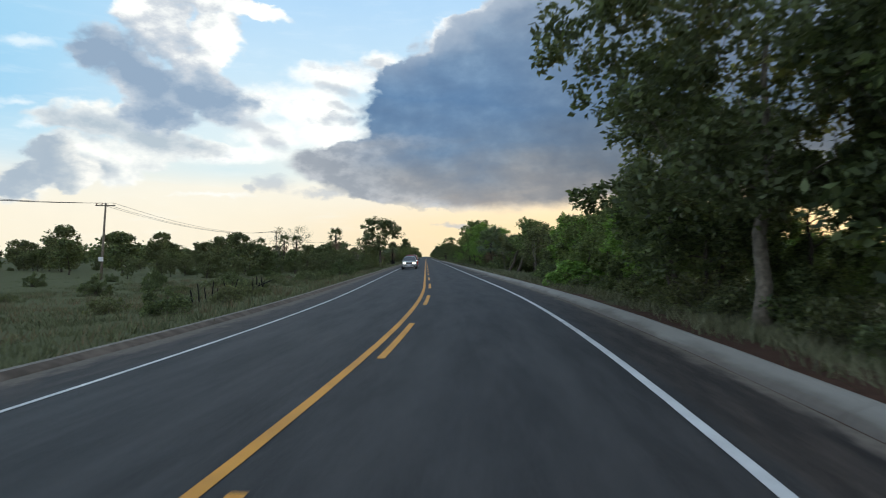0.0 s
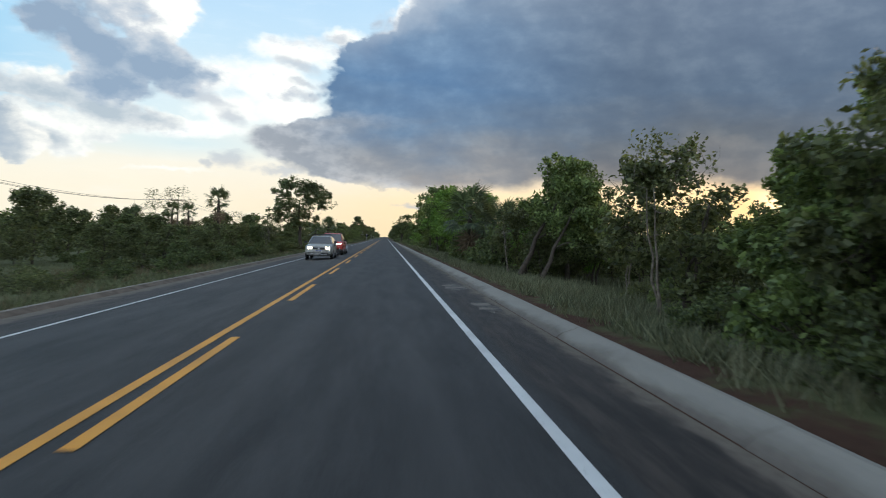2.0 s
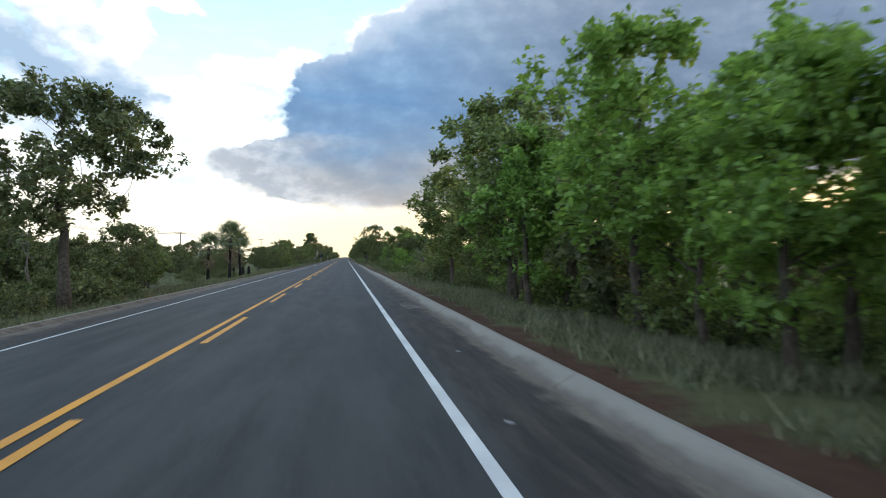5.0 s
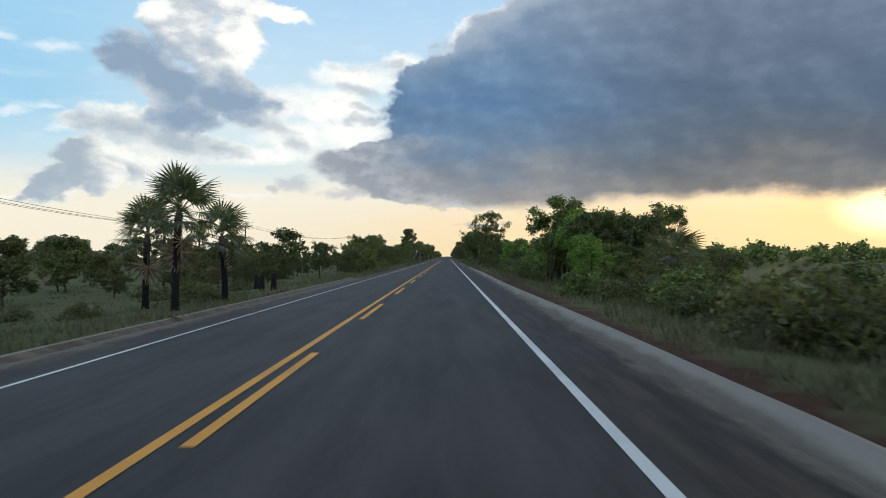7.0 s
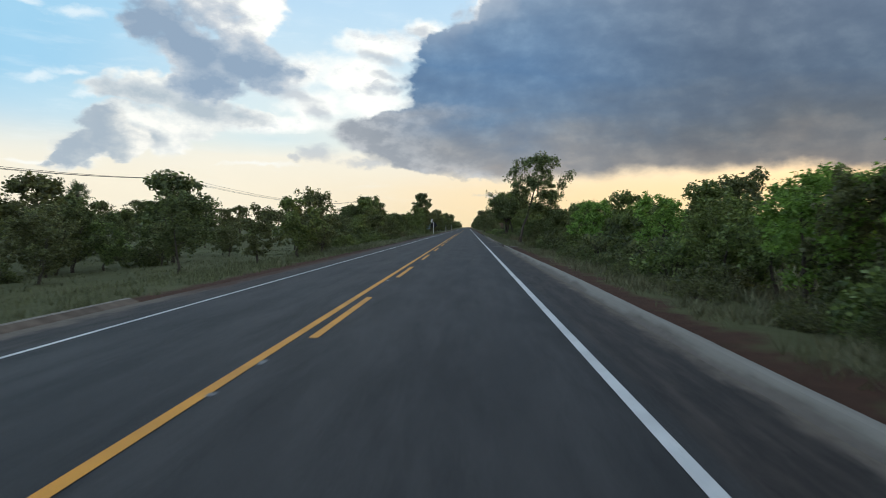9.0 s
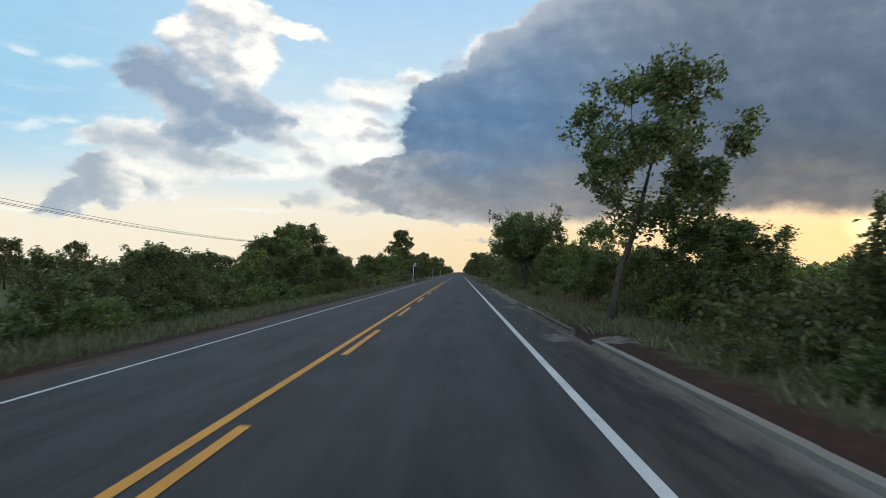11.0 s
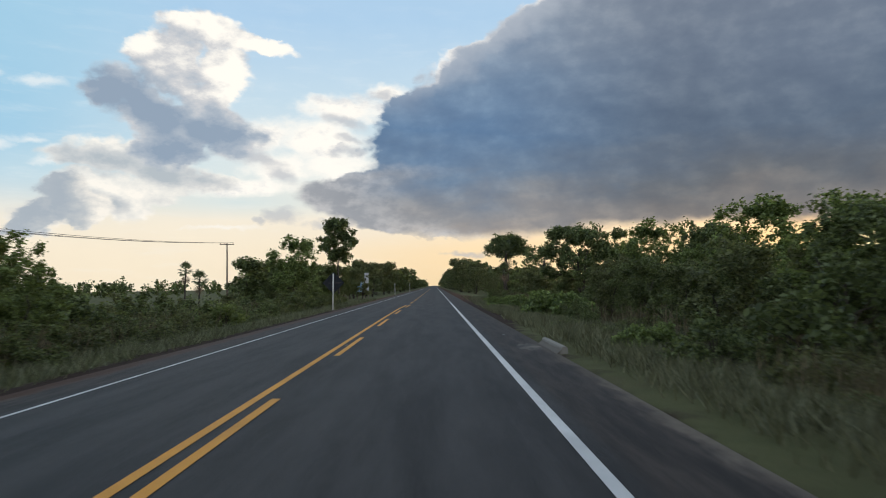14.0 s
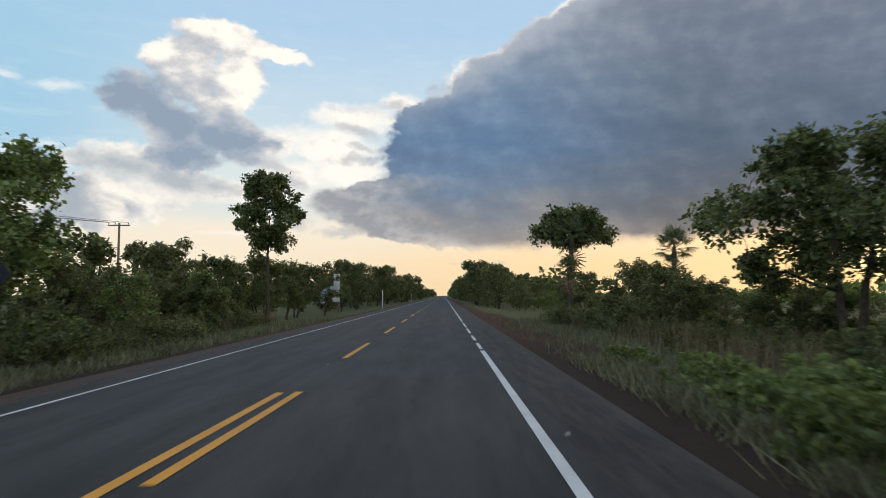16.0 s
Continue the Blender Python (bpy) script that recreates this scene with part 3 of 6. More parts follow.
def clump_points(rng, middle, radius, count, tufts=9, flat=0.75):
    """Leaf places in a clump, gathered in tufts so that its outline is uneven."""
    c = unit(rng.normal(size=(tufts, 3))) * radius * rng.uniform(0.45, 1.0, (tufts, 1))
    c[:, 2] *= flat
    pick = rng.integers(0, tufts, count)
    return np.asarray(middle) + c[pick] + rng.normal(size=(count, 3)) * radius * 0.19


# ---------------------------------------------------------------- plants


def broad_tree(name, seed, height, radius, fork, clumps, clump_r, per_clump, leaf, material, bark, label,
               trunk_r=0.13, stems=1, lean=(0, 0), squash=1.0, low=0.0, wide=0.55, bare=0, plumes=0, spray=42):
    """A broadleaf tree: tapered stems, limbs that end in clumps of leaves. low: how far the crown hangs below the fork."""
    rng = np.random.default_rng(seed)
    tree = thing(name, label, "tree", "roadside trees")
    wood = Form()
    base, top = fork - low, height
    mid_z, half = (base + top) / 2, (top - base) / 2
    heads = []
    for s in range(stems):
        a = rng.uniform(0, 6.28)
        off = np.array([math.cos(a), math.sin(a)]) * (0.0 if stems == 1 else 0.22)
        drift = np.array(lean) + (rng.uniform(-0.35, 0.35, 2) if stems == 1 else off * rng.uniform(2.0, 4.5))
        pts, rad = [], []
        for i in range(7):
            t = i / 6
            z = t * (height * 0.72)
            w = rng.normal(size=2) * 0.07 * (t > 0)
            p = off + drift * (t ** 1.3) + w
            pts.append((p[0], p[1], z - 0.12))
            rad.append(trunk_r * (1.25 if i == 0 else 1.0) * (1 - 0.78 * t) / (1 if stems == 1 else 1.35))
        wood.tube(pts, rad, 8)
        heads.append(np.array(pts))
    quads = []
    spots = []
    for c in range(clumps):
        d = unit(rng.normal(size=3))
        r = rng.uniform(0.15, 1.0) ** 0.5
        if c % 6 == 0:
            d = unit(np.array([d[0] * 0.55, d[1] * 0.55, 0.75]))
            r = max(r, 0.85)
        m = np.array([d[0] * radius * r + lean[0], d[1] * radius * r + lean[1], mid_z + d[2] * half * r * squash])
        if m[2] < base:
            m[2] = base + rng.uniform(0, 0.6)
        spots.append(m)
    # boughs grow outwards: each clump hangs on the nearest wood that is already there
    nodes = [(p, trunk_r * (1 - 0.78 * i / 6) * 0.72) for stem in heads for i, p in enumerate(stem) if p[2] >= min(fork, height * 0.6) * 0.8]
    crotch = np.array([lean[0] * 0.5, lean[1] * 0.5, fork])
    for c, m in enumerate(sorted(spots, key=lambda p: np.linalg.norm(p - crotch))):
        far = [np.linalg.norm(m - p) * (1.0 if p[2] < m[2] + 0.1 else 1.7) + 0.25 * np.linalg.norm(p - crotch) for p, _ in nodes]
        p0, r0 = nodes[int(np.argmin(far))]
        ln = np.linalg.norm(m - p0)
        r1 = max(0.012, r0 * rng.uniform(0.55, 0.75))
        side = rng.normal(size=3) * 0.10 * ln
        q1, q2 = p0 * 0.67 + m * 0.33 + side + np.array([0, 0, -0.03 * ln]), p0 * 0.33 + m * 0.67 + side * 0.7 + np.array([0, 0, 0.08 * ln])
        wood.tube([p0, q1, q2, m], [r1, r1 * 0.85, r1 * 0.68, r1 * 0.42], 5, cap=False)
        nodes += [(q1, r1 * 0.85), (q2, r1 * 0.68), (m, r1 * 0.45)]
        for _ in range(2):
            e = m + unit(rng.normal(size=3)) * clump_r * rng.uniform(0.6, 1.05)
            wood.tube([q2, (m + e) / 2 + rng.normal(size=3) * 0.05, e], [r1 * 0.4, r1 * 0.25, 0.004], 4, cap=False)
        if c >= bare:
            quads.append(leaves_at(rng, clump_points(rng, m, clump_r * rng.uniform(0.7, 1.25), int(per_clump * rng.uniform(0.6, 1.3))), leaf, wide))
    # long thin limbs that reach up and out past the crown, with loose sprays along them
    for c in range(plumes):
        a = rng.uniform(0, 6.28)
        stem = heads[c % stems]
        p0 = stem[4]
        reach = radius * rng.uniform(0.75, 1.15)
        end = np.array([p0[0] + math.cos(a) * reach, p0[1] + math.sin(a) * reach, height * rng.uniform(1.0, 1.2)])
        pts = [p0, p0 * 0.62 + end * 0.38 + (0, 0, -0.35), p0 * 0.25 + end * 0.75 + (0, 0, -0.15), end]
        wood.tube(pts, [0.06, 0.04, 0.024, 0.01], 5, cap=False)
        for i in range(9):
            u = rng.uniform(0.35, 1.0)
            at = p0 * (1 - u) + end * u + rng.normal(size=3) * 0.22 + (0, 0, -0.2 * (1 - u))
            quads.append(leaves_at(rng, clump_points(rng, at, 0.4, spray, 6), leaf, wide))
    part("trunk", wood.mesh("trunk", bark, True), tree)
    part("crown", quad_mesh("crown", np.concatenate(quads), material), tree)
    return tree


def shrub(name, seed, height, radius, clumps, per_clump, leaf, material, label, clump_r=0.4, wide=0.6):
    rng = np.random.default_rng(seed)
    bush = thing(name, label, "shrub", "verge shrubs")
    wood, quads = Form(), []
    for c in range(clumps):
        a, r = rng.uniform(0, 6.28), radius * math.sqrt(rng.uniform(0, 1))
        z = rng.uniform(0.06, 1.0) * height * math.sqrt(max(0.1, 1 - (r / radius) ** 2 * 0.75))
        m = np.array([math.cos(a) * r, math.sin(a) * r, z])
        wood.tube([(m[0] * 0.15, m[1] * 0.15, -0.1), m * np.array([0.5, 0.5, 0.62]), m], [0.022, 0.014, 0.006], 4, cap=False)
        quads.append(leaves_at(rng, clump_points(rng, m, clump_r, per_clump, 7), leaf, wide))
    tagged(part("stem", wood.mesh("stem", BARK), bush), kind="stuff")
    part("foliage", quad_mesh("foliage", np.concatenate(quads), material), bush)
    return bush


def fan_mesh(name, seed, stalk, blade, material, fold=0.25, droop=0.35, rays=24):
    """One fan frond: a stalk along +x and a fan of narrow segments at its end."""
    rng = np.random.default_rng(seed)
    f = Form()
    f.tube([(0, 0, 0), (stalk * 0.55, 0, 0.04 * stalk), (stalk, 0, -0.03 * stalk)], [0.022, 0.016, 0.012], 4, cap=False)
    hub = np.array([stalk, 0, -0.03 * stalk])
    for i in range(rays):
        a = (i / (rays - 1) - 0.5) * 2 * 2.2
        ln = blade * (1 - 0.28 * abs(a) / 2.2) * rng.uniform(0.9, 1.05)
        d = np.array([math.cos(a), math.sin(a), 0])
        s = np.array([-math.sin(a), math.cos(a), 0])
        p1 = hub + d * ln * 0.6 + np.array([0, 0, -fold * abs(math.sin(a)) * ln * 0.4])
        p2 = hub + d * ln + np.array([0, 0, -fold * abs(math.sin(a)) * ln * 0.7 - droop * ln * rng.uniform(0.4, 1.0)])
        w = ln * 0.05
        f.add([hub - s * w * 0.12, hub + s * w * 0.12, p1 + s * w, p1 - s * w, p2], [(0, 1, 2, 3), (3, 2, 4)])
    return f.mesh(name, material)


FROND = fan_mesh("frond", 5, 0.95, 0.95, LEAF_PALM)
FROND_SMALL = fan_mesh("frond_small", 6, 0.7, 0.7, LEAF_PALM, droop=0.2)
FROND_DEAD = fan_mesh("dead_frond", 7, 0.85, 1.0, LEAF_DEAD, fold=-0.3, droop=-0.2, rays=13)


def fan_palm(seed, height, green, dead, label, burnt=0.0, lean=0.15, small=False, girth=0.13, size=1.0):
    rng = np.random.default_rng(seed)
    palm = thing("fan_palm", label, "palm tree", "fan palms")
    a = rng.uniform(0, 6.28)
    tip = Vector((math.cos(a) * lean, math.sin(a) * lean, height))
    pts = [(tip.x * t * t, tip.y * t * t, height * t - 0.1 * (1 - t)) for t in (0, 0.1, 0.25, 0.45, 0.7, 0.9, 1.0)]
    rad = [girth * r for r in (1.35, 1.1, 1.0, 0.95, 0.92, 1.1, 0.7)]
    if burnt > 0:
        cut = max(2, int(burnt * 6))
        part("trunk", Form().tube(pts[cut:], rad[cut:], 9).mesh("trunk", BARK, True), palm)
        part("charred_trunk_base", Form().tube(pts[:cut + 1], rad[:cut + 1], 9).mesh("charred", BURNT, True), palm, "charred black lower trunk")
    else:
        part("trunk", Form().tube(pts, rad, 9).mesh("trunk", BARK, True), palm)
    for i in range(green):
        lift = math.sin(radians(78 - 105 * (i / max(1, green - 1)) ** 1.1 + rng.uniform(-9, 9)))
        o = part("frond", FROND_SMALL if small else FROND, palm)
        o.rotation_euler = (rng.uniform(-0.4, 0.4), -math.asin(max(-1, min(1, lift))), i * 2.39996 + rng.uniform(-0.3, 0.3))
        o.location = tip - Vector((0, 0, 0.25 * i / max(1, green)))
        s = size * rng.uniform(0.85, 1.12)
        o.scale = (s, s, s)
    for i in range(dead):
        o = part("dead_frond", FROND_DEAD, palm, "dry brown hanging frond")
        o.rotation_euler = (rng.uniform(-0.5, 0.5), radians(rng.uniform(74, 90)), i * 2.39996 + rng.uniform(-0.4, 0.4))
        o.location = tip - Vector((0, 0, 0.3 + 0.5 * rng.uniform(0, 1)))
        o.scale = (size, size, size)
    return palm


def plant_at(proto, x, y, s=1.0, turn=0.0, first=False, tall=1.0, label=""):
    """Stands a plant, or a copy of it, on the land."""
    m = pose(x, y, rough_level(x, y) - 0.03, 0, 0, turn) @ Matrix.Diagonal((s, s, s * tall, 1))
    if first:
        proto.matrix_basis = m
        return proto
    ob = copy_thing(proto, Matrix.Identity(4))
    ob.matrix_basis = m
    return tagged(ob, label)


# ---------------------------------------------------------------- ground and road


def ground_sheet():
    xs = [-3500, -1500, -700, -350, -180, -110, -75, -60, -48, -38, -30, -24, -20, -17, -14.5, -12.5, -11, -9.8, -8.8, -7.9, -7.1, -6.4, -5.8, -5.3, -4.9, -4.4,
          -3.2, 0, 3.49, 4.5, 4.9, 5.3, 5.8, 6.3, 6.9, 7.6, 8.4, 9.3, 10.3, 11.5, 13, 15, 18, 22, 28, 36, 48, 60, 90, 150, 300, 700, 1500, 3500]
    ys = [-400, -150, -60, -25] + [i * 1.5 for i in range(-6, 235)] + [360, 372, 390, 420, 460, 520, 600, 720, 900, 1200, 1700, 2400, 3600]
    verts, faces = [], []
    for y in ys:
        for x in xs:
            sunk = 0.06 if -4.5 < x < 4.6 else 0.0
            verts.append((x + bend(y), y, rough_level(x + bend(y), y) - sunk))
    w = len(xs)
    for j in range(len(ys) - 1):
        for i in range(w - 1):
            faces.append((j * w + i, j * w + i + 1, (j + 1) * w + i + 1, (j + 1) * w + i))
    ob = new("ground", Form().add(verts, faces).mesh("ground", EARTH, True))
    tagged(ob, "flat land of red-brown soil and short patchy turf", "ground", kind="structure")


ROAD_Y = [-60, -30, -10] + [i * 2.0 for i in range(0, 30)] + [60, 80, 120, 180, 240, 300, 340, 400, 500, 700, 1000, 1500, 2200]


def strip(name, lefts, rights, ys, lift, material, uv=False, stray=None):
    """A thin strip that follows the road between two sideways places."""
    cols = [lefts] if not isinstance(lefts, list) else lefts
    cols = cols + [rights]
    verts, faces = [], []
    for y in ys:
        for u in cols:
            u = u + (stray(y) if stray else 0.0)
            verts.append((u + bend(y), y, level(u + bend(y), y) + lift))
    w = len(cols)
    for j in range(len(ys) - 1):
        for i in range(w - 1):
            faces.append((j * w + i, j * w + i + 1, (j + 1) * w + i + 1, (j + 1) * w + i))
    me = Form().add(verts, faces).mesh(name, material, True)
    if uv:
        layer = me.uv_layers.new(name="UVMap")
        for loop in me.loops:
            v = me.vertices[loop.vertex_index].co
            layer.data[loop.index].uv = (v.x - bend(v.y), v.y)
    return me


def drift(y):
    """How far the middle line strays to the right towards the end of the road."""
    return float(np.interp(y, [294, 303, 310, 325], [0.0, 0.04, 0.17, 0.22]))


def road():
    me = strip("road", [-4.62, -4.3, -3.2, -1.6, 0, 1.75, 3.49, 4.2, 4.6], 4.78, ROAD_Y, 0.0, ASPHALT, uv=True)
    ob = tagged(new("road", me), "dark grey asphalt road with sandy edges", "road", kind="structure")
    lines = [y for y in ROAD_Y if y <= 1000]
    part("edge_line", strip("edge_line", 3.41, 3.53, [y for y in ROAD_Y if y < 318] + [318.4], 0.005, WHITE_PAINT), ob, "solid white edge line")
    for a, b in [(319.0, 321.2), (322.4, 325.0), (326.6, 330.0), (331.5, 336.0)]:
        part("edge_dash", strip("edge_dash", 3.42, 3.52, [a, (a + b) / 2, b], 0.005, WHITE_PAINT), ob, "worn piece of the white edge line")
    part("edge_line", strip("edge_line", 3.42, 3.52, [338.0, 400.0, 500.0, 700.0, 1000.0], 0.005, WHITE_PAINT), ob, "solid white edge line")
    part("edge_line", strip("edge_line", -3.245, -3.155, lines, 0.005, WHITE_PAINT), ob, "solid white edge line")
    middle = [y for y in ROAD_Y if y < 290] + [294, 298, 303, 306, 310.3]
    part("centre_line", strip("centre_line", -0.025, 0.085, middle, 0.005, YELLOW_PAINT, stray=drift), ob, "solid yellow centre line")
    for i in range(-1, 75):
        y = 10.54 + 9.838 * i
        u = 0.275 if y < 306 else 0.14
        part("centre_dash", strip("centre_dash", u - 0.055, u + 0.055, [y, y + 1.6, y + 3.2, y + 4.74], 0.006, YELLOW_PAINT, stray=drift), ob, "yellow dash of the centre line")


def kerb_line(y):
    """How far the right kerb strays outwards from its mean line."""
    return float(np.interp(y, [80, 105, 150, 165, 190, 225, 240, 258, 270], [0.17, 0.05, 0.07, -0.09, -0.03, -0.22, -0.28, -0.18, -0.1]))


def kerb_run(name, side, breaks, label):
    """A low extruded kerb with a sloping road face, in lengths with open joints."""
    ob = thing(name, label, "kerb", kind="structure")
    rng = np.random.default_rng(7 if side > 0 else 8)
    for a, b, stained in breaks:
        y = a
        while y < b - 0.4:
            ln = min(rng.uniform(4.2, 6.8), b - y)
            jog = rng.uniform(-0.012, 0.012)
            verts, faces = [], []
            ys = np.linspace(y, y + ln - 0.02, max(2, int(ln / 1.5) + 1))
            prof = [(4.75, -0.03), (4.79, 0.012), (4.86, 0.06), (4.95, 0.125), (4.985, 0.145), (5.05, 0.14), (5.07, 0.11), (5.08, -0.12)]
            if side > 0 and 236 < y < 251:
                prof = [(4.62, -0.03), (4.66, 0.008), (4.74, 0.04), (4.88, 0.10), (4.97, 0.14), (5.04, 0.135), (5.06, 0.10), (5.07, -0.12)]
            if side < 0:
                prof = [(px, pz * 0.55) for px, pz in prof]
            for yy in ys:
                w = 0.012 * noise.noise((yy * 0.5, 3.3, side))
                for px, pz in prof:
                    px = px + jog + w + (kerb_line(yy) * (1.0 if px > 4.9 else 0.35) if side > 0 else -0.08)
                    x = side * px + bend(yy)
                    base = level(side * 4.65 + bend(yy), yy)
                    verts.append((x, yy, base + pz + 0.3 * w))
            k = len(prof)
            for j in range(len(ys) - 1):
                for i in range(k - 1):
                    f = (j * k + i, j * k + i + 1, (j + 1) * k + i + 1, (j + 1) * k + i)
                    faces.append(f if side > 0 else f[::-1])
            faces.append(tuple(range(k))[::-1] if side > 0 else tuple(range(k)))
            last = (len(ys) - 1) * k
            faces.append(tuple(range(last, last + k)) if side > 0 else tuple(range(last, last + k))[::-1])
            me = Form().add(verts, faces).mesh("kerb_length", STAINED if stained else KERB if side > 0 else SANDY)
            me.materials.append(CONCRETE if side < 0 else STAINED if stained else KERB)
            layer = me.uv_layers.new(name="UVMap")
            for loop in me.loops:
                layer.data[loop.index].uv = (prof[loop.vertex_index % len(prof)][0], me.vertices[loop.vertex_index].co.y)
            for f in me.polygons[:(len(ys) - 1) * (k - 1)]:
                row = f.index % (k - 1)
                f.material_index = int(row in (3, 4)) if side < 0 else int(row == 0)
            part("kerb_length", me, ob, "dark stained kerb length" if stained else "")
            y += ln
    return ob


ground_sheet()
road()
kerb_run("kerb_right", 1, [(-20, 219.6, 0), (222.2, 230.6, 1), (230.7, 232.4, 0), (232.5, 236.5, 1), (236.6, 262.2, 0), (276.8, 279.4, 0)],
         "pale grey concrete kerb with a sloping face, broken in places")
kerb_run("kerb_left", -1, [(-20, 150.8, 0), (151.2, 184, 0)], "pale grey concrete kerb along the field")


def sand_patch(seed, u, y, wide, long):
    """A thin tongue of pale sand washed over the shoulder."""
    g = np.random.default_rng(seed)
    rim = [(u + wide * math.cos(a) * g.uniform(0.6, 1.1), y + long * math.sin(a) * g.uniform(0.6, 1.1)) for a in np.linspace(0, 6.283, 26)[:-1]]
    verts = [(px + bend(py), py, level(px + bend(py), py) + 0.004) for px, py in rim] + [(u + bend(y), y, level(u + bend(y), y) + 0.016)]
    faces = [(i, (i + 1) % 25, 25) for i in range(25)]
    tagged(new("sand_patch", Form().add(verts, faces).mesh("sand_patch", SAND, True)), "pale washed-out sand on the shoulder", "sand", "sand patches", kind="stuff")


for i, (u, y, wide, long) in enumerate([(4.36, 221.1, 0.5, 1.1), (4.2, 234.3, 0.32, 1.5), (4.25, 65.5, 0.42, 1.6), (4.35, 60.0, 0.3, 1.2), (4.4, 118.0, 0.35, 1.8), (4.3, 252.0, 0.3, 2.0),
                                        (4.35, 278.3, 0.3, 1.0), (-3.9, 96.0, 0.3, 2.5), (-4.0, 140.0, 0.3, 2.0), (5.6, 220.9, 0.6, 1.0)]):
    sand_patch(200 + i, u, y, wide, long)


def worn_mark(seed, u, y, wide, long, turn=0.0):
    """A flat, uneven fleck of old paint or grit on the asphalt."""
    g = np.random.default_rng(seed)
    rim = []
    for a in np.linspace(0, 6.283, 12)[:-1]:
        dx, dy = wide * math.cos(a) * g.uniform(0.6, 1.1), long * math.sin(a) * g.uniform(0.6, 1.1)
        rim.append((u + dx * math.cos(turn) - dy * math.sin(turn), y + dx * math.sin(turn) + dy * math.cos(turn)))
    verts = [(px + bend(py), py, level(px + bend(py), py) + 0.005) for px, py in rim]
    tagged(new("worn_mark", Form().add(verts, [tuple(range(11))]).mesh("worn_mark", GHOST_PAINT)), "pale worn fleck on the asphalt", "road mark", "worn marks", kind="stuff")


g = np.random.default_rng(77)
for i, (u, y) in enumerate([(0.13, 167.2), (0.15, 168.0), (0.1, 175.0), (0.12, 176.3), (0.16, 253.2), (0.17, 250.2), (3.01, 251.8), (0.28, 251.7), (3.76, 307.9),
                            (0.2, 314.2), (0.16, 244.0), (3.83, 241.0), (0.16, 278.6), (4.17, 282.2), (3.72, 225.3), (3.83, 223.3), (0.15, 240.0), (0.13, 33.3), (4.39, 39.6), (4.2, 108.0),
                            (3.9, 103.5), (0.16, 147.2), (0.15, 157.5), (0.14, 186.5), (0.15, 206.0), (-1.2, 130.0), (2.4, 199.0)]):
    worn_mark(i, u, y, g.uniform(0.025, 0.05), g.uniform(0.06, 0.18), g.uniform(-0.4, 0.4))

# ---------------------------------------------------------------- trees: one of each kind, then copies
GREEN_TREE = "leafy green broadleaf tree beside the road"
round_a = broad_tree("broadleaf_tree", 11, 6.2, 2.3, 2.0, 38, 0.62, 270, 0.15, LEAF_MID, BARK, GREEN_TREE, low=0.6)
round_b = broad_tree("broadleaf_tree", 12, 6.0, 2.6, 1.7, 44, 0.66, 270, 0.15, LEAF_DARK, BARK, "dark green bushy broadleaf tree", low=0.7, stems=2)
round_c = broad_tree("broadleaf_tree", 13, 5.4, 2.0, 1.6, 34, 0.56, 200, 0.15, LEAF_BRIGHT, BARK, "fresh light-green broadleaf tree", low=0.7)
leaning = broad_tree("leaning_tree", 14, 6.2, 2.3, 2.4, 32, 0.60, 240, 0.15, LEAF_MID, BARK, "broadleaf tree on leaning grey stems", stems=3, trunk_r=0.12, lean=(1.35, 0.1), low=0.5)
gnarled = broad_tree("gnarled_tree", 15, 7.8, 2.9, 3.0, 58, 0.56, 210, 0.15, LEAF_MID, BARK, "open-crowned tree with a bare trunk", trunk_r=0.2, low=0.4)
tall_oval = broad_tree("tall_tree", 16, 10.2, 2.3, 5.0, 84, 0.62, 200, 0.18, LEAF_DARK, BARK, "tall slender tree with a dense oval crown", trunk_r=0.17, low=0.3)
flat_top = broad_tree("flat_topped_tree", 17, 7.9, 2.6, 5.6, 80, 0.68, 130, 0.19, LEAF_DARK, BARK, "flat-topped tree on a slim trunk", trunk_r=0.15, low=0.9, squash=0.9)
big_tree = broad_tree("big_tree", 18, 9.6, 4.6, 3.4, 150, 0.8, 200, 0.155, LEAF_SAGE, BARK_PALE, "big spreading broadleaf tree beside the kerb", trunk_r=0.2, low=1.2)
feathery = broad_tree("feathery_tree", 19, 6.0, 3.2, 2.8, 40, 0.6, 160, 0.15, LEAF_DARK, BARK, "tall feathery tree with open wind-swept limbs", trunk_r=0.14, stems=2, low=0.3, wide=0.5, bare=2, plumes=12, spray=24)
fine_leaf = broad_tree("fine_leaved_tree", 20, 7.4, 2.6, 3.2, 62, 0.6, 260, 0.125, LEAF_DARK, BARK, "slender fine-leaved tree with a leaning trunk", trunk_r=0.12, lean=(1.5, 0.1), low=1.0, wide=0.5)
spread = broad_tree("spreading_tree", 21, 6.7, 4.9, 2.8, 88, 0.66, 290, 0.16, LEAF_DARK, BARK, "wide spreading tree with gaps in its crown", trunk_r=0.24, low=0.5, stems=2)
wispy = broad_tree("bare_tree", 22, 6.5, 2.2, 2.6, 30, 0.7, 26, 0.12, LEAF_OLIVE, BARK_PALE, "thin half-bare tree in the scrub", trunk_r=0.09, stems=2, bare=12)
small_a = broad_tree("small_tree", 23, 4.2, 1.7, 1.2, 28, 0.50, 200, 0.14, LEAF_MID, BARK, "small rounded roadside tree", trunk_r=0.09, low=0.5)
small_b = broad_tree("small_tree", 24, 4.4, 1.9, 1.1, 30, 0.52, 200, 0.14, LEAF_OLIVE, BARK, "small dull-green savanna tree", trunk_r=0.09, low=0.5, stems=2)
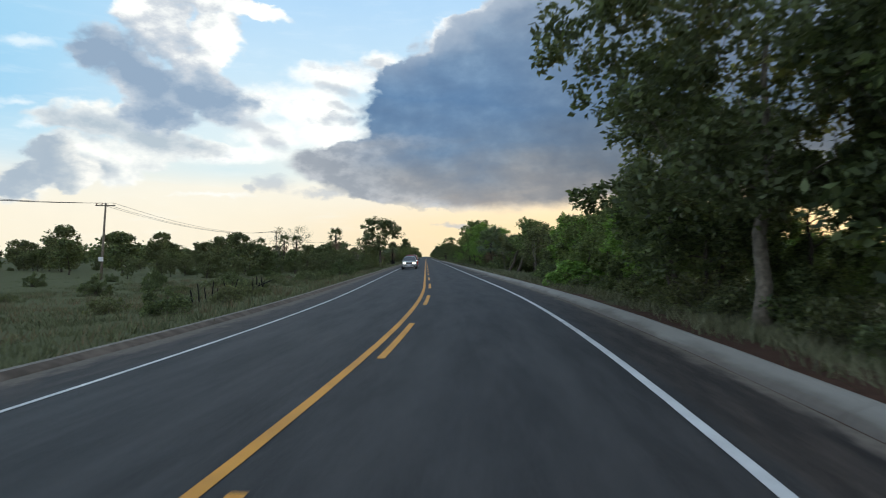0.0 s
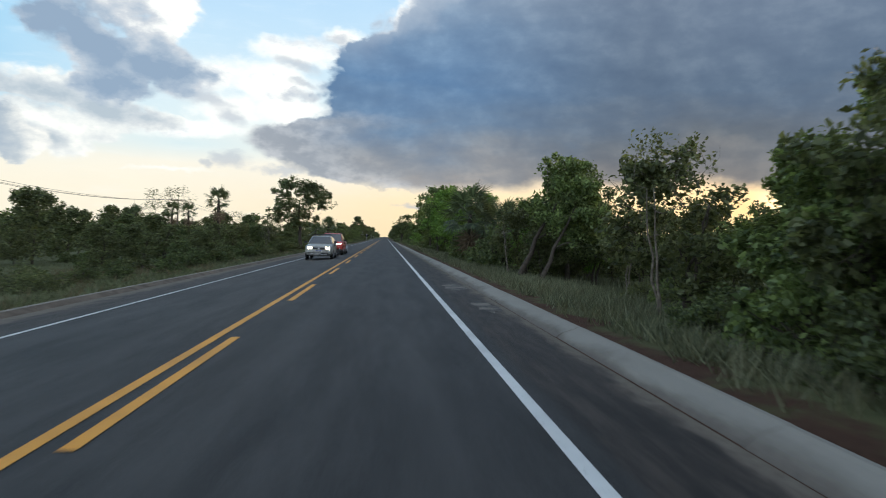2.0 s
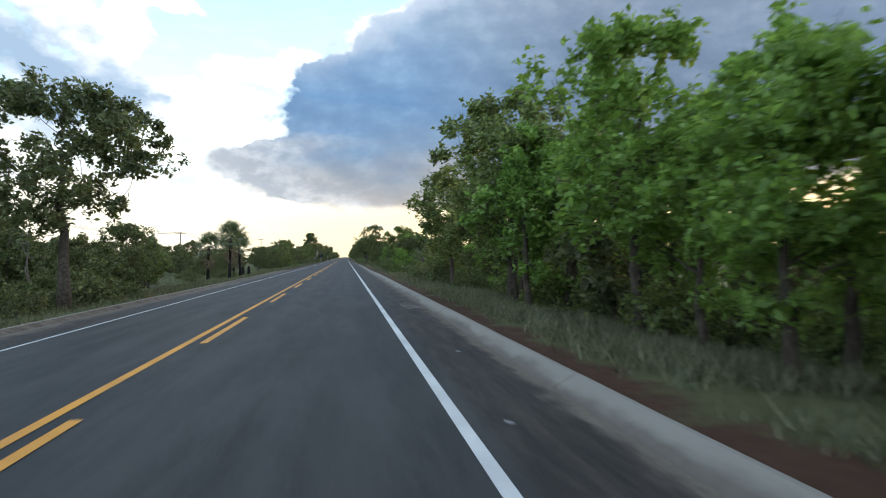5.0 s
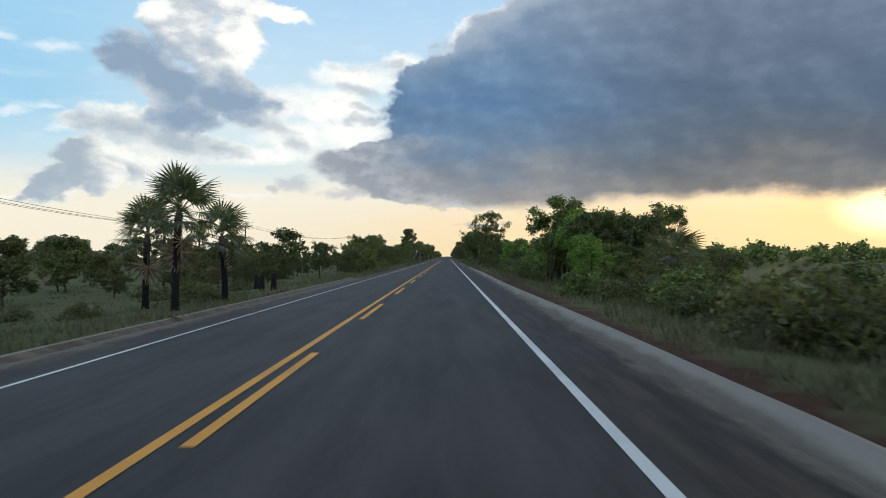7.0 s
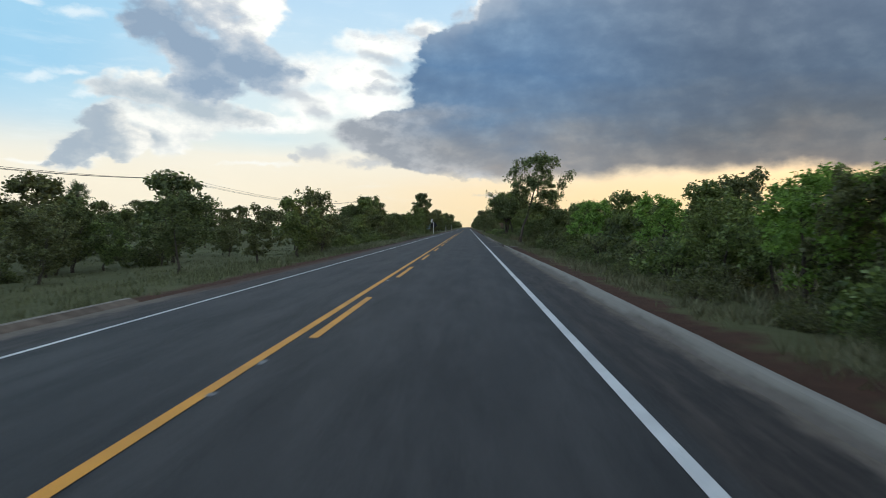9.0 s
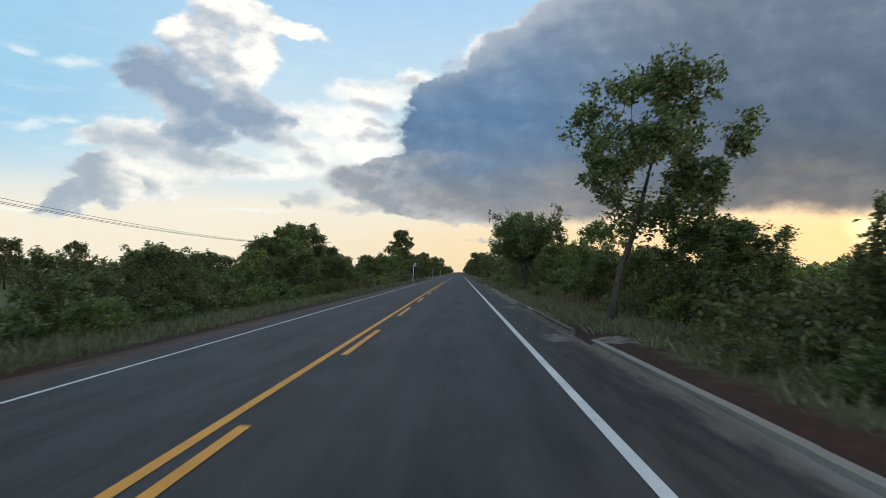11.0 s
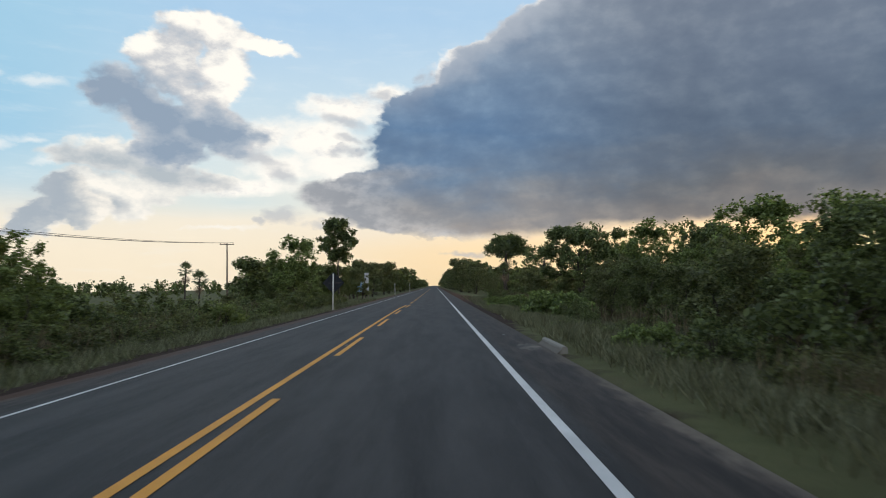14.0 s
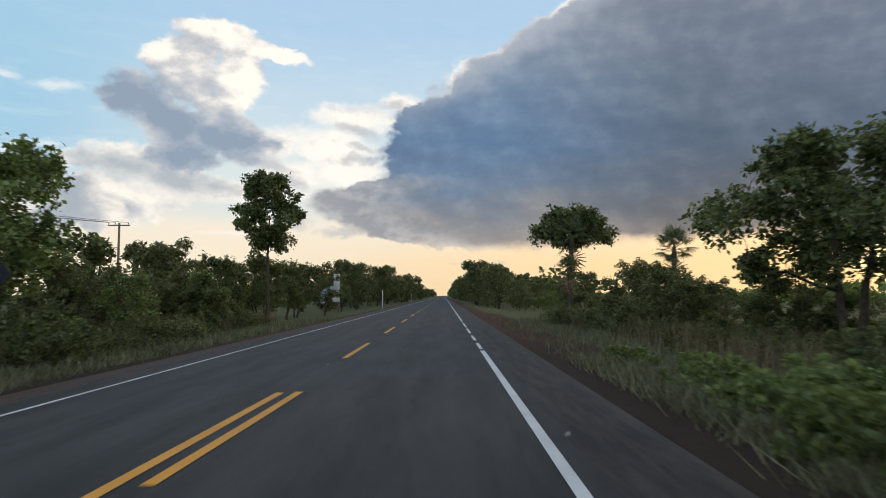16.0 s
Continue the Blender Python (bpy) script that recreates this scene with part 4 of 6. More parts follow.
coarse_a = broad_tree("field_tree", 25, 6.0, 2.6, 0.9, 40, 0.75, 95, 0.26, LEAF_DARK, BARK, "dark tree standing out in the field", low=0.7)
coarse_b = broad_tree("field_tree", 26, 7.2, 2.8, 1.1, 42, 0.85, 95, 0.27, LEAF_OLIVE, BARK, "olive-green tree standing out in the field", low=0.8, stems=2)

leaner = broad_tree("leaning_tree", 27, 5.9, 1.8, 2.2, 44, 0.48, 135, 0.16, LEAF_MID, BARK, "open green tree on one leaning grey trunk", trunk_r=0.15, lean=(2.2, 0.2), low=0.5)
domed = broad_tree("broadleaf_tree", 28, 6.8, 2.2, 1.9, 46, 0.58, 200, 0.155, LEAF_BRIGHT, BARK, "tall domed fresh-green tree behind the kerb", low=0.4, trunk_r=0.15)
domed_dark = broad_tree("broadleaf_tree", 29, 6.6, 2.4, 1.9, 62, 0.62, 300, 0.15, LEAF_DARK, BARK, "dense dark-green tree with a lumpy crown", low=0.9, trunk_r=0.16)
wide_tree = broad_tree("spreading_tree", 35, 7.9, 3.7, 3.0, 84, 0.62, 200, 0.15, LEAF_SAGE, BARK, "wide open-crowned tree on a bare grey trunk", trunk_r=0.24, low=0.6)

bush_a = shrub("shrub", 31, 1.5, 1.2, 34, 85, 0.115, LEAF_MID, "dense green shrub on the verge")
bush_b = shrub("shrub", 32, 1.9, 1.5, 40, 90, 0.12, LEAF_DARK, "dark scrubby shrub under the trees")
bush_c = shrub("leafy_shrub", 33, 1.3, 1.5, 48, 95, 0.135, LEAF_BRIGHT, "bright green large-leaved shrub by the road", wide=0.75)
bush_d = shrub("scrub", 34, 1.2, 1.4, 30, 75, 0.105, LEAF_OLIVE, "dull olive scrub in the grass")

bush_e = shrub("leafy_shrub", 36, 1.3, 1.5, 50, 95, 0.135, LEAF_MID, "large-leaved green shrub at the edge of the soil", wide=0.75)

used = set()


def stand(proto, x, y, s=1.0, turn=None, tall=1.0, label=""):
    first = proto.name not in used
    used.add(proto.name)
    if turn is None:
        turn = (x * 97.3 + y * 41.7) % 360
    return plant_at(proto, x, y, s, turn, first, tall, label)


# trees whose places are known, right of the road
stand(big_tree, 7.5, 26.2, 1.0, 40)
stand(round_b, 10.6, 22.5, 1.45)
stand(domed_dark, 10.2, 29.0, 0.72, 30)
stand(domed_dark, 11.4, 25.4, 1.15, 140)
stand(round_b, 9.0, 19.6, 1.0, 70)
stand(round_a, 10.6, 31.0, 0.5)
stand(round_b, 8.3, 33.2, 1.14, 60)
stand(round_b, 7.9, 30.2, 0.8, 160)
stand(leaner, 7.5, 72.2, 0.84, 0)
stand(leaner, 8.0, 70.6, 0.7, 15, label="thin leaning tree with sparse foliage")
stand(small_b, 8.2, 75.0, 0.7, 200)
stand(small_b, 8.9, 73.4, 0.6, 20)
stand(wispy, 7.6, 74.6, 0.5, 20)
stand(wispy, 11.2, 70.2, 0.55, 120)
stand(small_b, 13.2, 69.0, 0.8, 10)
stand(small_b, 14.4, 66.4, 0.76, 70)
stand(domed_dark, 10.3, 75.2, 0.76, 80)
stand(round_b, 11.8, 76.4, 0.66, 180)
stand(round_b, 9.6, 77.0, 0.5, 30)
stand(small_b, 12.4, 71.4, 0.8, 340)
stand(round_c, 8.5, 76.9, 0.43, 140)
stand(wispy, 8.1, 59.6, 0.62, 60)
stand(small_b, 8.6, 60.2, 0.86, 210)
stand(round_b, 10.9, 58.2, 0.62, 10)
stand(round_a, 9.6, 56.5, 0.58, 70)
stand(round_a, 10.8, 47.0, 0.86, 20)
stand(round_c, 10.2, 50.4, 0.84, 200)
stand(round_b, 11.3, 44.2, 0.84, 100)
stand(round_a, 9.4, 54.6, 0.66, 300)
stand(domed, 9.0, 117.2, 0.9, 250)
stand(round_c, 9.6, 106.6, 0.98, 300)
stand(gnarled, 8.4, 121.5, 0.98, 100, label="tall open-crowned green tree")
stand(domed, 8.5, 111.2, 0.98, 10)
stand(round_c, 10.4, 104.6, 0.86, 10)
stand(domed, 8.9, 97.6, 0.82, 140)
stand(round_c, 8.6, 101.5, 0.86, 60)
stand(round_c, 8.4, 106.0, 0.84, 120)
stand(round_a, 10.6, 113.6, 0.8, 77)
stand(round_c, 7.7, 117.0, 0.95, 210)
stand(leaning, 8.3, 119.8, 0.95, 250)
stand(round_a, 8.0, 132.5, 0.98, 33)
stand(round_c, 7.6, 159.6, 0.46, 15)
stand(bush_e, 7.3, 158.6, 0.72, 15)
stand(domed, 9.2, 169.4, 0.62, 115)
stand(small_a, 9.6, 162.0, 0.5, 15)
stand(round_a, 11.0, 165.5, 0.42, 300)
for x, y, s, turn in [(8.6, 163.6, 0.46, 40), (9.9, 166.0, 0.5, 160), (10.8, 163.0, 0.47, 260)]:
    stand(flat_top, x, y, s, turn, label="slim tree with a flat open crown")
stand(spread, 12.3, 170.5, 0.4, 60)
stand(leaning, 7.8, 172.6, 0.80, 300)
stand(leaning, 9.2, 175.6, 0.76, 30)
stand(round_b, 11.2, 177.5, 0.72, 90)
stand(round_c, 10.6, 183.0, 0.6, 50)
stand(fine_leaf, 6.3, 225.0, 1.0, 10)
stand(round_a, 9.0, 239.2, 0.66, 30, label="bushy green tree standing apart")
stand(round_b, 8.6, 237.4, 0.42, 30)
stand(feathery, 7.0, 258.0, 0.82, 120)
stand(feathery, 8.2, 257.4, 0.92, 20)
stand(gnarled, 7.2, 258.8, 0.8, 50)
stand(round_a, 8.8, 253.4, 0.6, 20)
stand(round_a, 9.9, 255.2, 0.6, 120)
stand(round_b, 10.9, 262.0, 0.7, 20)
stand(round_b, 12.6, 258.0, 0.62, 20)
stand(round_b, 14.0, 263.0, 0.62, 200)
stand(gnarled, 7.3, 261.4, 0.76, 170)
stand(domed_dark, 10.4, 266.0, 0.5, 70)
stand(spread, 14.9, 321.6, 1.04, 10)
stand(round_a, 20.5, 324.0, 0.95, 60)
stand(round_a, 16.0, 305.0, 0.95, 20)
stand(round_b, 16.2, 297.0, 0.85, 50)
stand(round_b, 18.4, 301.0, 0.8, 150)
stand(round_a, 14.8, 294.5, 0.6, 50)
stand(round_b, 20.5, 310.0, 0.8, 250)
stand(round_a, 16.0, 291.0, 0.9, 200)
for proto, x, y, s in [(round_b, 11.2, 277.0, 0.6), (round_a, 12.6, 279.5, 0.66), (round_b, 10.4, 273.0, 0.5), (round_b, 13.6, 275.0, 0.66), (round_a, 14.5, 271.0, 0.6),
                       (small_a, 10.4, 81.0, 0.74), (small_b, 11.6, 84.0, 0.8), (small_a, 9.3, 78.4, 0.62), (small_b, 12.4, 80.0, 0.8), (round_b, 13.5, 83.0, 0.66)]:
    stand(proto, x, y, s)
stand(flat_top, 11.5, 348.5, 1.05, 30)
# left of the road
stand(wide_tree, -7.4, 123.6, 1.03, 25)
stand(round_b, -9.8, 138.0, 0.66, 25, label="dark bushy tree at the edge of the field")
stand(round_b, -14.0, 260.6, 0.72, 120)
stand(coarse_a, -16.5, 212.0, 0.95, 20)
stand(small_b, -9.4, 219.0, 1.05, 40)
stand(coarse_b, -20.0, 204.0, 0.72, 80)
stand(round_a, -9.2, 318.5, 0.98, 10)
stand(round_b, -13.2, 322.0, 0.5, 70)
stand(domed_dark, -12.2, 267.2, 0.98, 70)
stand(round_b, -11.4, 263.0, 0.6, 190)
stand(domed_dark, -12.6, 280.4, 0.76, 200)
stand(round_b, -11.6, 276.2, 0.66, 20)
stand(round_a, -12.2, 286.0, 0.66, 120)
stand(small_a, -9.6, 282.5, 0.7, 20)
stand(tall_oval, -9.9, 348.8, 1.04, 10)
stand(small_b, -8.8, 364.0, 1.1)
stand(round_b, -11.2, 351.0, 0.82, 40)
stand(round_b, -12.8, 346.0, 0.8, 140)
stand(round_b, -10.6, 357.0, 0.78, 240)
stand(round_b, -12.3, 369.0, 0.9)
for proto, x, y, s in [(small_b, -14.2, 194.7, 0.6), (small_a, -17.4, 205.6, 0.66), (round_b, -9.8, 197.6, 0.56), (small_b, -8.2, 203.2, 0.65), (small_a, -7.6, 208.4, 0.84),
                       (small_b, -7.8, 214.8, 0.7), (small_b, -14.6, 191.0, 0.55), (round_b, -18.1, 203.6, 0.58), (small_b, -10.4, 235.1, 0.72), (small_a, -10.4, 246.4, 0.82),
                       (round_b, -11.2, 252.4, 0.5), (coarse_a, -41.3, 105.1, 1.0), (coarse_b, -40.5, 114.8, 0.72), (coarse_a, -52.0, 112.0, 0.9), (coarse_b, -36.0, 122.0, 0.7),
                       (coarse_a, -30.0, 133.0, 0.75), (coarse_b, -24.0, 150.0, 0.7), (coarse_a, -20.5, 158.0, 0.72), (coarse_a, -27.0, 172.0, 0.72), (coarse_b, -21.0, 222.0, 0.62),
                       (small_b, -13.0, 339.8, 1.2), (coarse_a, -24.0, 362.0, 0.9), (coarse_b, -30.0, 385.0, 1.0)]:
    stand(proto, x, y, s)
for proto, x, y, s in [(coarse_a, -14.0, 134.0, 0.62), (coarse_b, -16.5, 140.0, 0.6), (coarse_a, -12.5, 152.0, 0.6), (small_b, -9.4, 130.5, 0.55), (wispy, -10.6, 121.5, 0.6), (small_b, -8.8, 135.0, 0.6), (wispy, -9.8, 139.5, 0.6), (wispy, -13.5, 119.0, 0.7),
                       (wispy, -12.0, 132.0, 0.75), (bush_b, -8.2, 131.0, 0.8), (bush_d, -7.8, 126.5, 1.1), (small_b, -15.0, 145.0, 0.8), (small_a, -11.0, 147.5, 0.75)]:
    stand(proto, x, y, s)
stand(wispy, -20.0, 118.0, 1.1, 0)
g = np.random.default_rng(41)
for i in range(44):
    stand((small_b, coarse_a, coarse_b, small_b, bush_b)[int(g.integers(5))], -30.0 - i * 1.55 + g.uniform(-0.6, 0.6), 146.0 + g.uniform(-5, 5), g.uniform(0.42, 0.72), g.uniform(0, 360), 0.9)
stand(wispy, -24.0, 126.0, 1.15, 80)

rng, thin = np.random.default_rng(3), np.random.default_rng(9)


def belt(protos, x0, x1, y0, y1, gap, s0, s1, keep=1.0):
    """Plants along the road between two distances from it, unevenly spaced."""
    y = y0
    while y < y1:
        if rng.uniform() < keep:
            stand(protos[int(rng.integers(len(protos)))], rng.uniform(x0, x1) + bend(y), y, rng.uniform(s0, s1), rng.uniform(0, 360), rng.uniform(0.9, 1.12))
        y += gap * rng.uniform(0.6, 1.4)


# height of the treetops along the right and the left of the road
RIGHT_Y = [14, 34, 42, 50, 54, 58, 62, 66, 70, 74, 76.5, 79, 84, 88, 96, 101, 105, 109, 113, 118, 124, 130, 142, 147, 154, 157, 160, 166, 170, 176, 178, 183, 188, 195, 205, 226, 234, 238, 242, 245, 249, 268, 276, 284, 291, 297, 303, 310, 317, 321, 345]
RIGHT_Z = [4.6, 4.5, 4.3, 4.1, 3.8, 3.6, 3.6, 3.7, 4.2, 4.6, 3.2, 2.8, 3.8, 4.2, 4.8, 4.7, 4.3, 5.4, 6.0, 6.2, 5.6, 5.2, 4.6, 2.6, 1.8, 2.2, 3.2, 3.7, 4.2, 4.2, 3.2, 3.1, 3.2, 3.1, 3.1, 3.0, 3.0, 3.1, 2.4, 2.0, 2.2, 2.5, 2.8, 2.5, 2.6, 3.0, 3.4, 3.6, 3.4, 2.8, 2.5]
LEFT_Y = [225, 240, 249, 255, 259, 265, 269, 273, 278, 283, 291, 297, 303, 314, 318, 322, 326, 345]
LEFT_Z = [2.6, 2.7, 3.0, 3.3, 4.6, 4.8, 4.1, 3.6, 3.1, 2.5, 2.1, 2.6, 1.8, 2.1, 3.4, 4.4, 3.3, 3.6]


def row(x0, x1, y0, y1, gap, ys, zs, side, least=0.68):
    """A row of trees and shrubs whose tops follow the treetop line as it is seen from the lane."""
    y = y0
    while y < y1:
        x = rng.uniform(min(x0, x1), max(x0, x1))
        far = min(1.12, abs(x - 2.2) / (6.8 if side > 0 else 12.2))
        z = float(np.interp(y, ys, zs))
        top = (1.35 + (z - 1.35) * far) * rng.uniform(least, 1.0) + (0.45 if abs(x) < 12 else 0.75) - 0.22
        shade = side < 0 or y > 222
        if 238 < y < 250:
            top *= 0.84
        if top > 4.6:
            kinds = [(round_b, 6.0), (domed_dark, 6.6), (round_b, 6.0), (round_a, 6.2)] if shade else [(round_a, 6.2), (round_b, 6.0), (round_c, 5.4), (domed, 6.8)]
        elif top > 2.7:
            kinds = [(small_b, 4.4), (round_b, 6.0), (small_b, 4.4), (domed_dark, 6.6)] if shade else [(small_a, 4.2), (small_b, 4.4), (round_c, 5.4), (small_a, 4.2)]
        else:
            kinds = [(bush_b, 1.9), (small_b, 4.4), (small_b, 4.4), (bush_d, 1.2)] if shade else [(bush_b, 1.9), (small_b, 4.4), (small_a, 4.2), (bush_d, 1.2)]
        proto, h = kinds[int(rng.integers(len(kinds)))]
        s = min(top / h, 1.25 if h < 2 else 2.0)
        if top < 2.7 and rng.uniform() < 0.25:
            y += gap
            continue
        if side > 0 and (155 < y < 170 or (24 < y < 40 and x > 11)):
            s *= 0.62  # younger trees where the sky shows through
        turn, tall = rng.uniform(0, 360), rng.uniform(0.97, 1.06)
        open_land = (side > 0 and 262 < y < 345) or (side < 0 and 284 < y < 345)
        if not (open_land and thin.uniform() < 0.42):
            stand(proto, x + bend(y), y, s * (0.96 if open_land else 1.06), turn, tall)
        y += gap * rng.uniform(0.65, 1.35)


row(8.4, 10.0, 34, 57, 2.3, RIGHT_Y, RIGHT_Z, 1)
row(9.4, 11.2, 78, 86, 1.7, RIGHT_Y, [min(z, 2.5) for z in RIGHT_Z], 1)
row(8.6, 10.2, 104, 146, 4.4, RIGHT_Y, [z * 0.86 for z in RIGHT_Z], 1, least=0.5)
row(9.2, 10.8, 153, 176, 3.8, RIGHT_Y, RIGHT_Z, 1, least=0.4)
row(9.0, 10.8, 177, 225, 2.5, RIGHT_Y, RIGHT_Z, 1, least=0.58)
row(8.4, 10.0, 240.5, 256, 2.0, RIGHT_Y, RIGHT_Z, 1, least=0.8)
row(9.0, 10.6, 224, 238, 1.9, RIGHT_Y, [min(z, 2.9) for z in RIGHT_Z], 1, least=0.75)
row(12.8, 15.5, 282, 312, 2.4, RIGHT_Y, RIGHT_Z, 1, least=0.85)
row(9.0, 11.0, 264, 300, 3.4, RIGHT_Y, RIGHT_Z, 1, least=0.6)
LOW_Z = [min(z, 2.5) for z in RIGHT_Z]
row(11.4, 14.2, 14, 57, 2.6, RIGHT_Y, RIGHT_Z, 1)
row(15.0, 18.5, 57.5, 76, 1.7, RIGHT_Y, LOW_Z, 1, least=0.8)
belt([coarse_a, small_b], 18.0, 30.0, 60, 100, 4.0, 0.5, 0.7)
row(11.4, 14.2, 78, 83, 2.6, RIGHT_Y, [min(z, 2.4) for z in RIGHT_Z], 1)
row(10.6, 13.4, 83, 97, 1.6, RIGHT_Y, [min(z, 3.3) for z in RIGHT_Z], 1, least=0.85)
belt([bush_b, bush_b, bush_a], 8.0, 10.6, 82, 94, 0.9, 0.8, 1.2)
row(11.4, 14.2, 96, 146, 3.4, RIGHT_Y, LOW_Z, 1)
row(11.5, 14.5, 150, 172, 3.0, RIGHT_Y, [min(z, 1.9) for z in RIGHT_Z], 1, least=0.6)
row(11.5, 14.5, 172, 306, 2.9, RIGHT_Y, RIGHT_Z, 1, least=0.6)
row(15.5, 21.0, 14, 310, 3.6, RIGHT_Y, LOW_Z, 1, least=0.5)
row(-9.2, -11.4, 226, 345, 3.6, LEFT_Y, LEFT_Z, -1, least=0.5)
row(-11.5, -15.0, 232, 345, 3.0, LEFT_Y, LEFT_Z, -1, least=0.6)
belt([coarse_a, coarse_b], 26.0, 50.0, 20, 90, 7.0, 0.45, 0.7)
belt([small_b, coarse_a], 26.0, 60.0, 90, 420, 7.0, 0.4, 0.62)
belt([small_b, bush_b, small_a], 12.5, 20.0, 352, 400, 3.6, 0.5, 0.72)
belt([coarse_a, small_b, coarse_b], 13.0, 24.0, 402, 640, 5.0, 0.55, 0.85)
belt([coarse_a, coarse_b], 8.0, 11.5, 400, 760, 6.0, 0.8, 1.2)
# left: scattered trees over the pasture, thicker further on
belt([coarse_a, coarse_b], -95.0, -48.0, 60, 330, 5.0, 0.8, 1.2)
belt([coarse_a, coarse_b, small_b], -26.0, -11.0, 92, 150, 4.6, 0.55, 0.8)
belt([small_b, coarse_a], -34.0, -20.0, 170, 300, 6.0, 0.5, 0.7)
belt([coarse_a, coarse_b, small_a], -22.0, -9.0, 322, 400, 5.0, 0.6, 0.85)
belt([coarse_a, coarse_b], -20.0, -9.5, 396, 760, 5.0, 0.9, 1.25)
# undergrowth
belt([bush_b, bush_a, bush_d], 7.5, 9.0, 14, 58, 2.2, 0.5, 0.85)
belt([bush_d, bush_a], 10.0, 16.0, 58, 76, 3.0, 0.5, 0.8)
belt([bush_b, bush_a], 9.6, 12.0, 86, 146, 2.6, 0.7, 1.0)
belt([bush_a, bush_d, bush_b], 8.2, 10.4, 96, 146, 4.2, 0.6, 1.0)
belt([bush_d, bush_b, bush_a], 8.0, 12.0, 150, 262, 2.3, 0.6, 1.0)
belt([bush_d, bush_b], 8.5, 14.0, 266, 345, 3.2, 0.6, 1.0)
belt([bush_d, bush_b], -11.0, -7.2, 88, 132, 3.6, 0.6, 1.0)
belt([bush_d, bush_a, bush_b], -12.0, -7.4, 214, 345, 3.6, 0.5, 0.95)
belt([bush_d], -26.0, -8.0, 16, 180, 4.2, 0.4, 0.8)
belt([bush_b, bush_d], -10.5, -7.4, 34, 80, 3.4, 0.3, 0.55)
belt([bush_b], -34.0, -14.0, 30, 110, 5.0, 0.4, 0.7)
belt([small_b, bush_b, coarse_a], -36.0, -20.0, 92, 175, 1.9, 0.45, 0.72)
belt([bush_b, small_b, bush_b], -12.8, -8.6, 82, 128, 1.5, 0.5, 0.8)
belt([bush_b, small_b], -30.0, -14.0, 176, 226, 2.2, 0.5, 0.8)
belt([bush_b, bush_d], -9.4, -7.0, 286, 345, 2.2, 0.5, 0.85)
belt([bush_d, bush_b, bush_e, bush_d], 6.3, 8.4, 240, 286, 1.5, 0.3, 0.55)
belt([bush_d, bush_d, bush_b], 7.2, 9.4, 286, 303, 2.0, 0.3, 0.5)
belt([bush_d, bush_d, bush_b], 6.6, 8.2, 150, 220, 2.2, 0.25, 0.5)
stand(bush_c, 7.6, 44.4, 0.95)
stand(bush_a, 8.4, 45.2, 1.0)
for x, y, s in [(6.5, 304.6, 0.72), (7.4, 303.4, 0.8), (6.3, 306.4, 0.62), (7.3, 306.0, 0.85), (6.5, 308.4, 0.6), (7.4, 309.0, 0.75), (6.6, 310.8, 0.55), (7.3, 312.4, 0.6), (6.4, 314.6, 0.45)]:
    stand(bush_e, x, y + 0.6, s * 0.8)
stand(bush_e, 7.9, 293.8, 0.98)

# dark thicket under the spreading tree and brown scrub beside it
for proto, x, y, s in [(round_b, 16.8, 320.0, 0.48), (round_b, 18.6, 322.5, 0.54), (round_b, 14.0, 325.5, 0.36), (round_b, 20.6, 318.0, 0.6), (round_b, 17.4, 326.0, 0.38), (small_b, 12.6, 329.0, 0.6)]:
    stand(proto, x, y, s)
belt([bush_b, bush_d, bush_b], 12.6, 20.0, 314, 330, 1.4, 0.7, 1.0)
belt([bush_d, bush_b, small_b], 10.5, 19.0, 326, 352, 1.3, 0.5, 0.85)

# fan palms
SKIRTED = "fan palm with a skirt of dead brown fronds"
SLIM = "slim fan palm with a small round crown"
for seed, x, y, h, g, d, burnt, label in [
        (41, 7.3, 87.6, 3.15, 26, 12, 0, SKIRTED), (42, 9.4, 86.9, 2.75, 22, 14, 0, SKIRTED), (43, 10.5, 83.6, 2.75, 22, 10, 0, SKIRTED), (48, 9.0, 90.4, 2.9, 22, 12, 0, SKIRTED), (49, 8.9, 153.6, 1.75, 18, 2, 0, SLIM),
        (44, -7.1, 156.6, 3.5, 26, 6, 0.75, "fan palm with a charred black trunk"), (45, -6.9, 161.2, 2.7, 18, 2, 0.75, "short fan palm with a charred trunk"),
        (46, -9.4, 159.5, 2.9, 18, 3, 0.75, "fan palm with a charred black trunk")]:
    p = fan_palm(seed, h, g, d, label, burnt, size=0.86 if burnt else 0.62 if h < 2.5 else 1.16 if h > 3 else 1.0)
    stand(p, x, y, 1.0, 0)
slim = fan_palm(47, 5.2, 20, 4, SLIM, small=True)
for x, y, s in [(-12.6, 107.5, 1.0), (-24.0, 139.0, 1.05), (-26.8, 141.0, 1.1), (-30.0, 137.0, 0.95), (-62.0, 90.0, 1.0), (-64.5, 93.0, 0.9), (13.7, 334.0, 0.86), (11.0, 346.6, 1.15), (10.7, 345.6, 0.72),
                (-33.0, 230.0, 1.0), (-37.0, 236.0, 0.9), (-24.0, 196.0, 0.9), (-48.0, 400.0, 1.3), (-20.3, 328.0, 0.7)]:
    stand(slim, x, y, s)

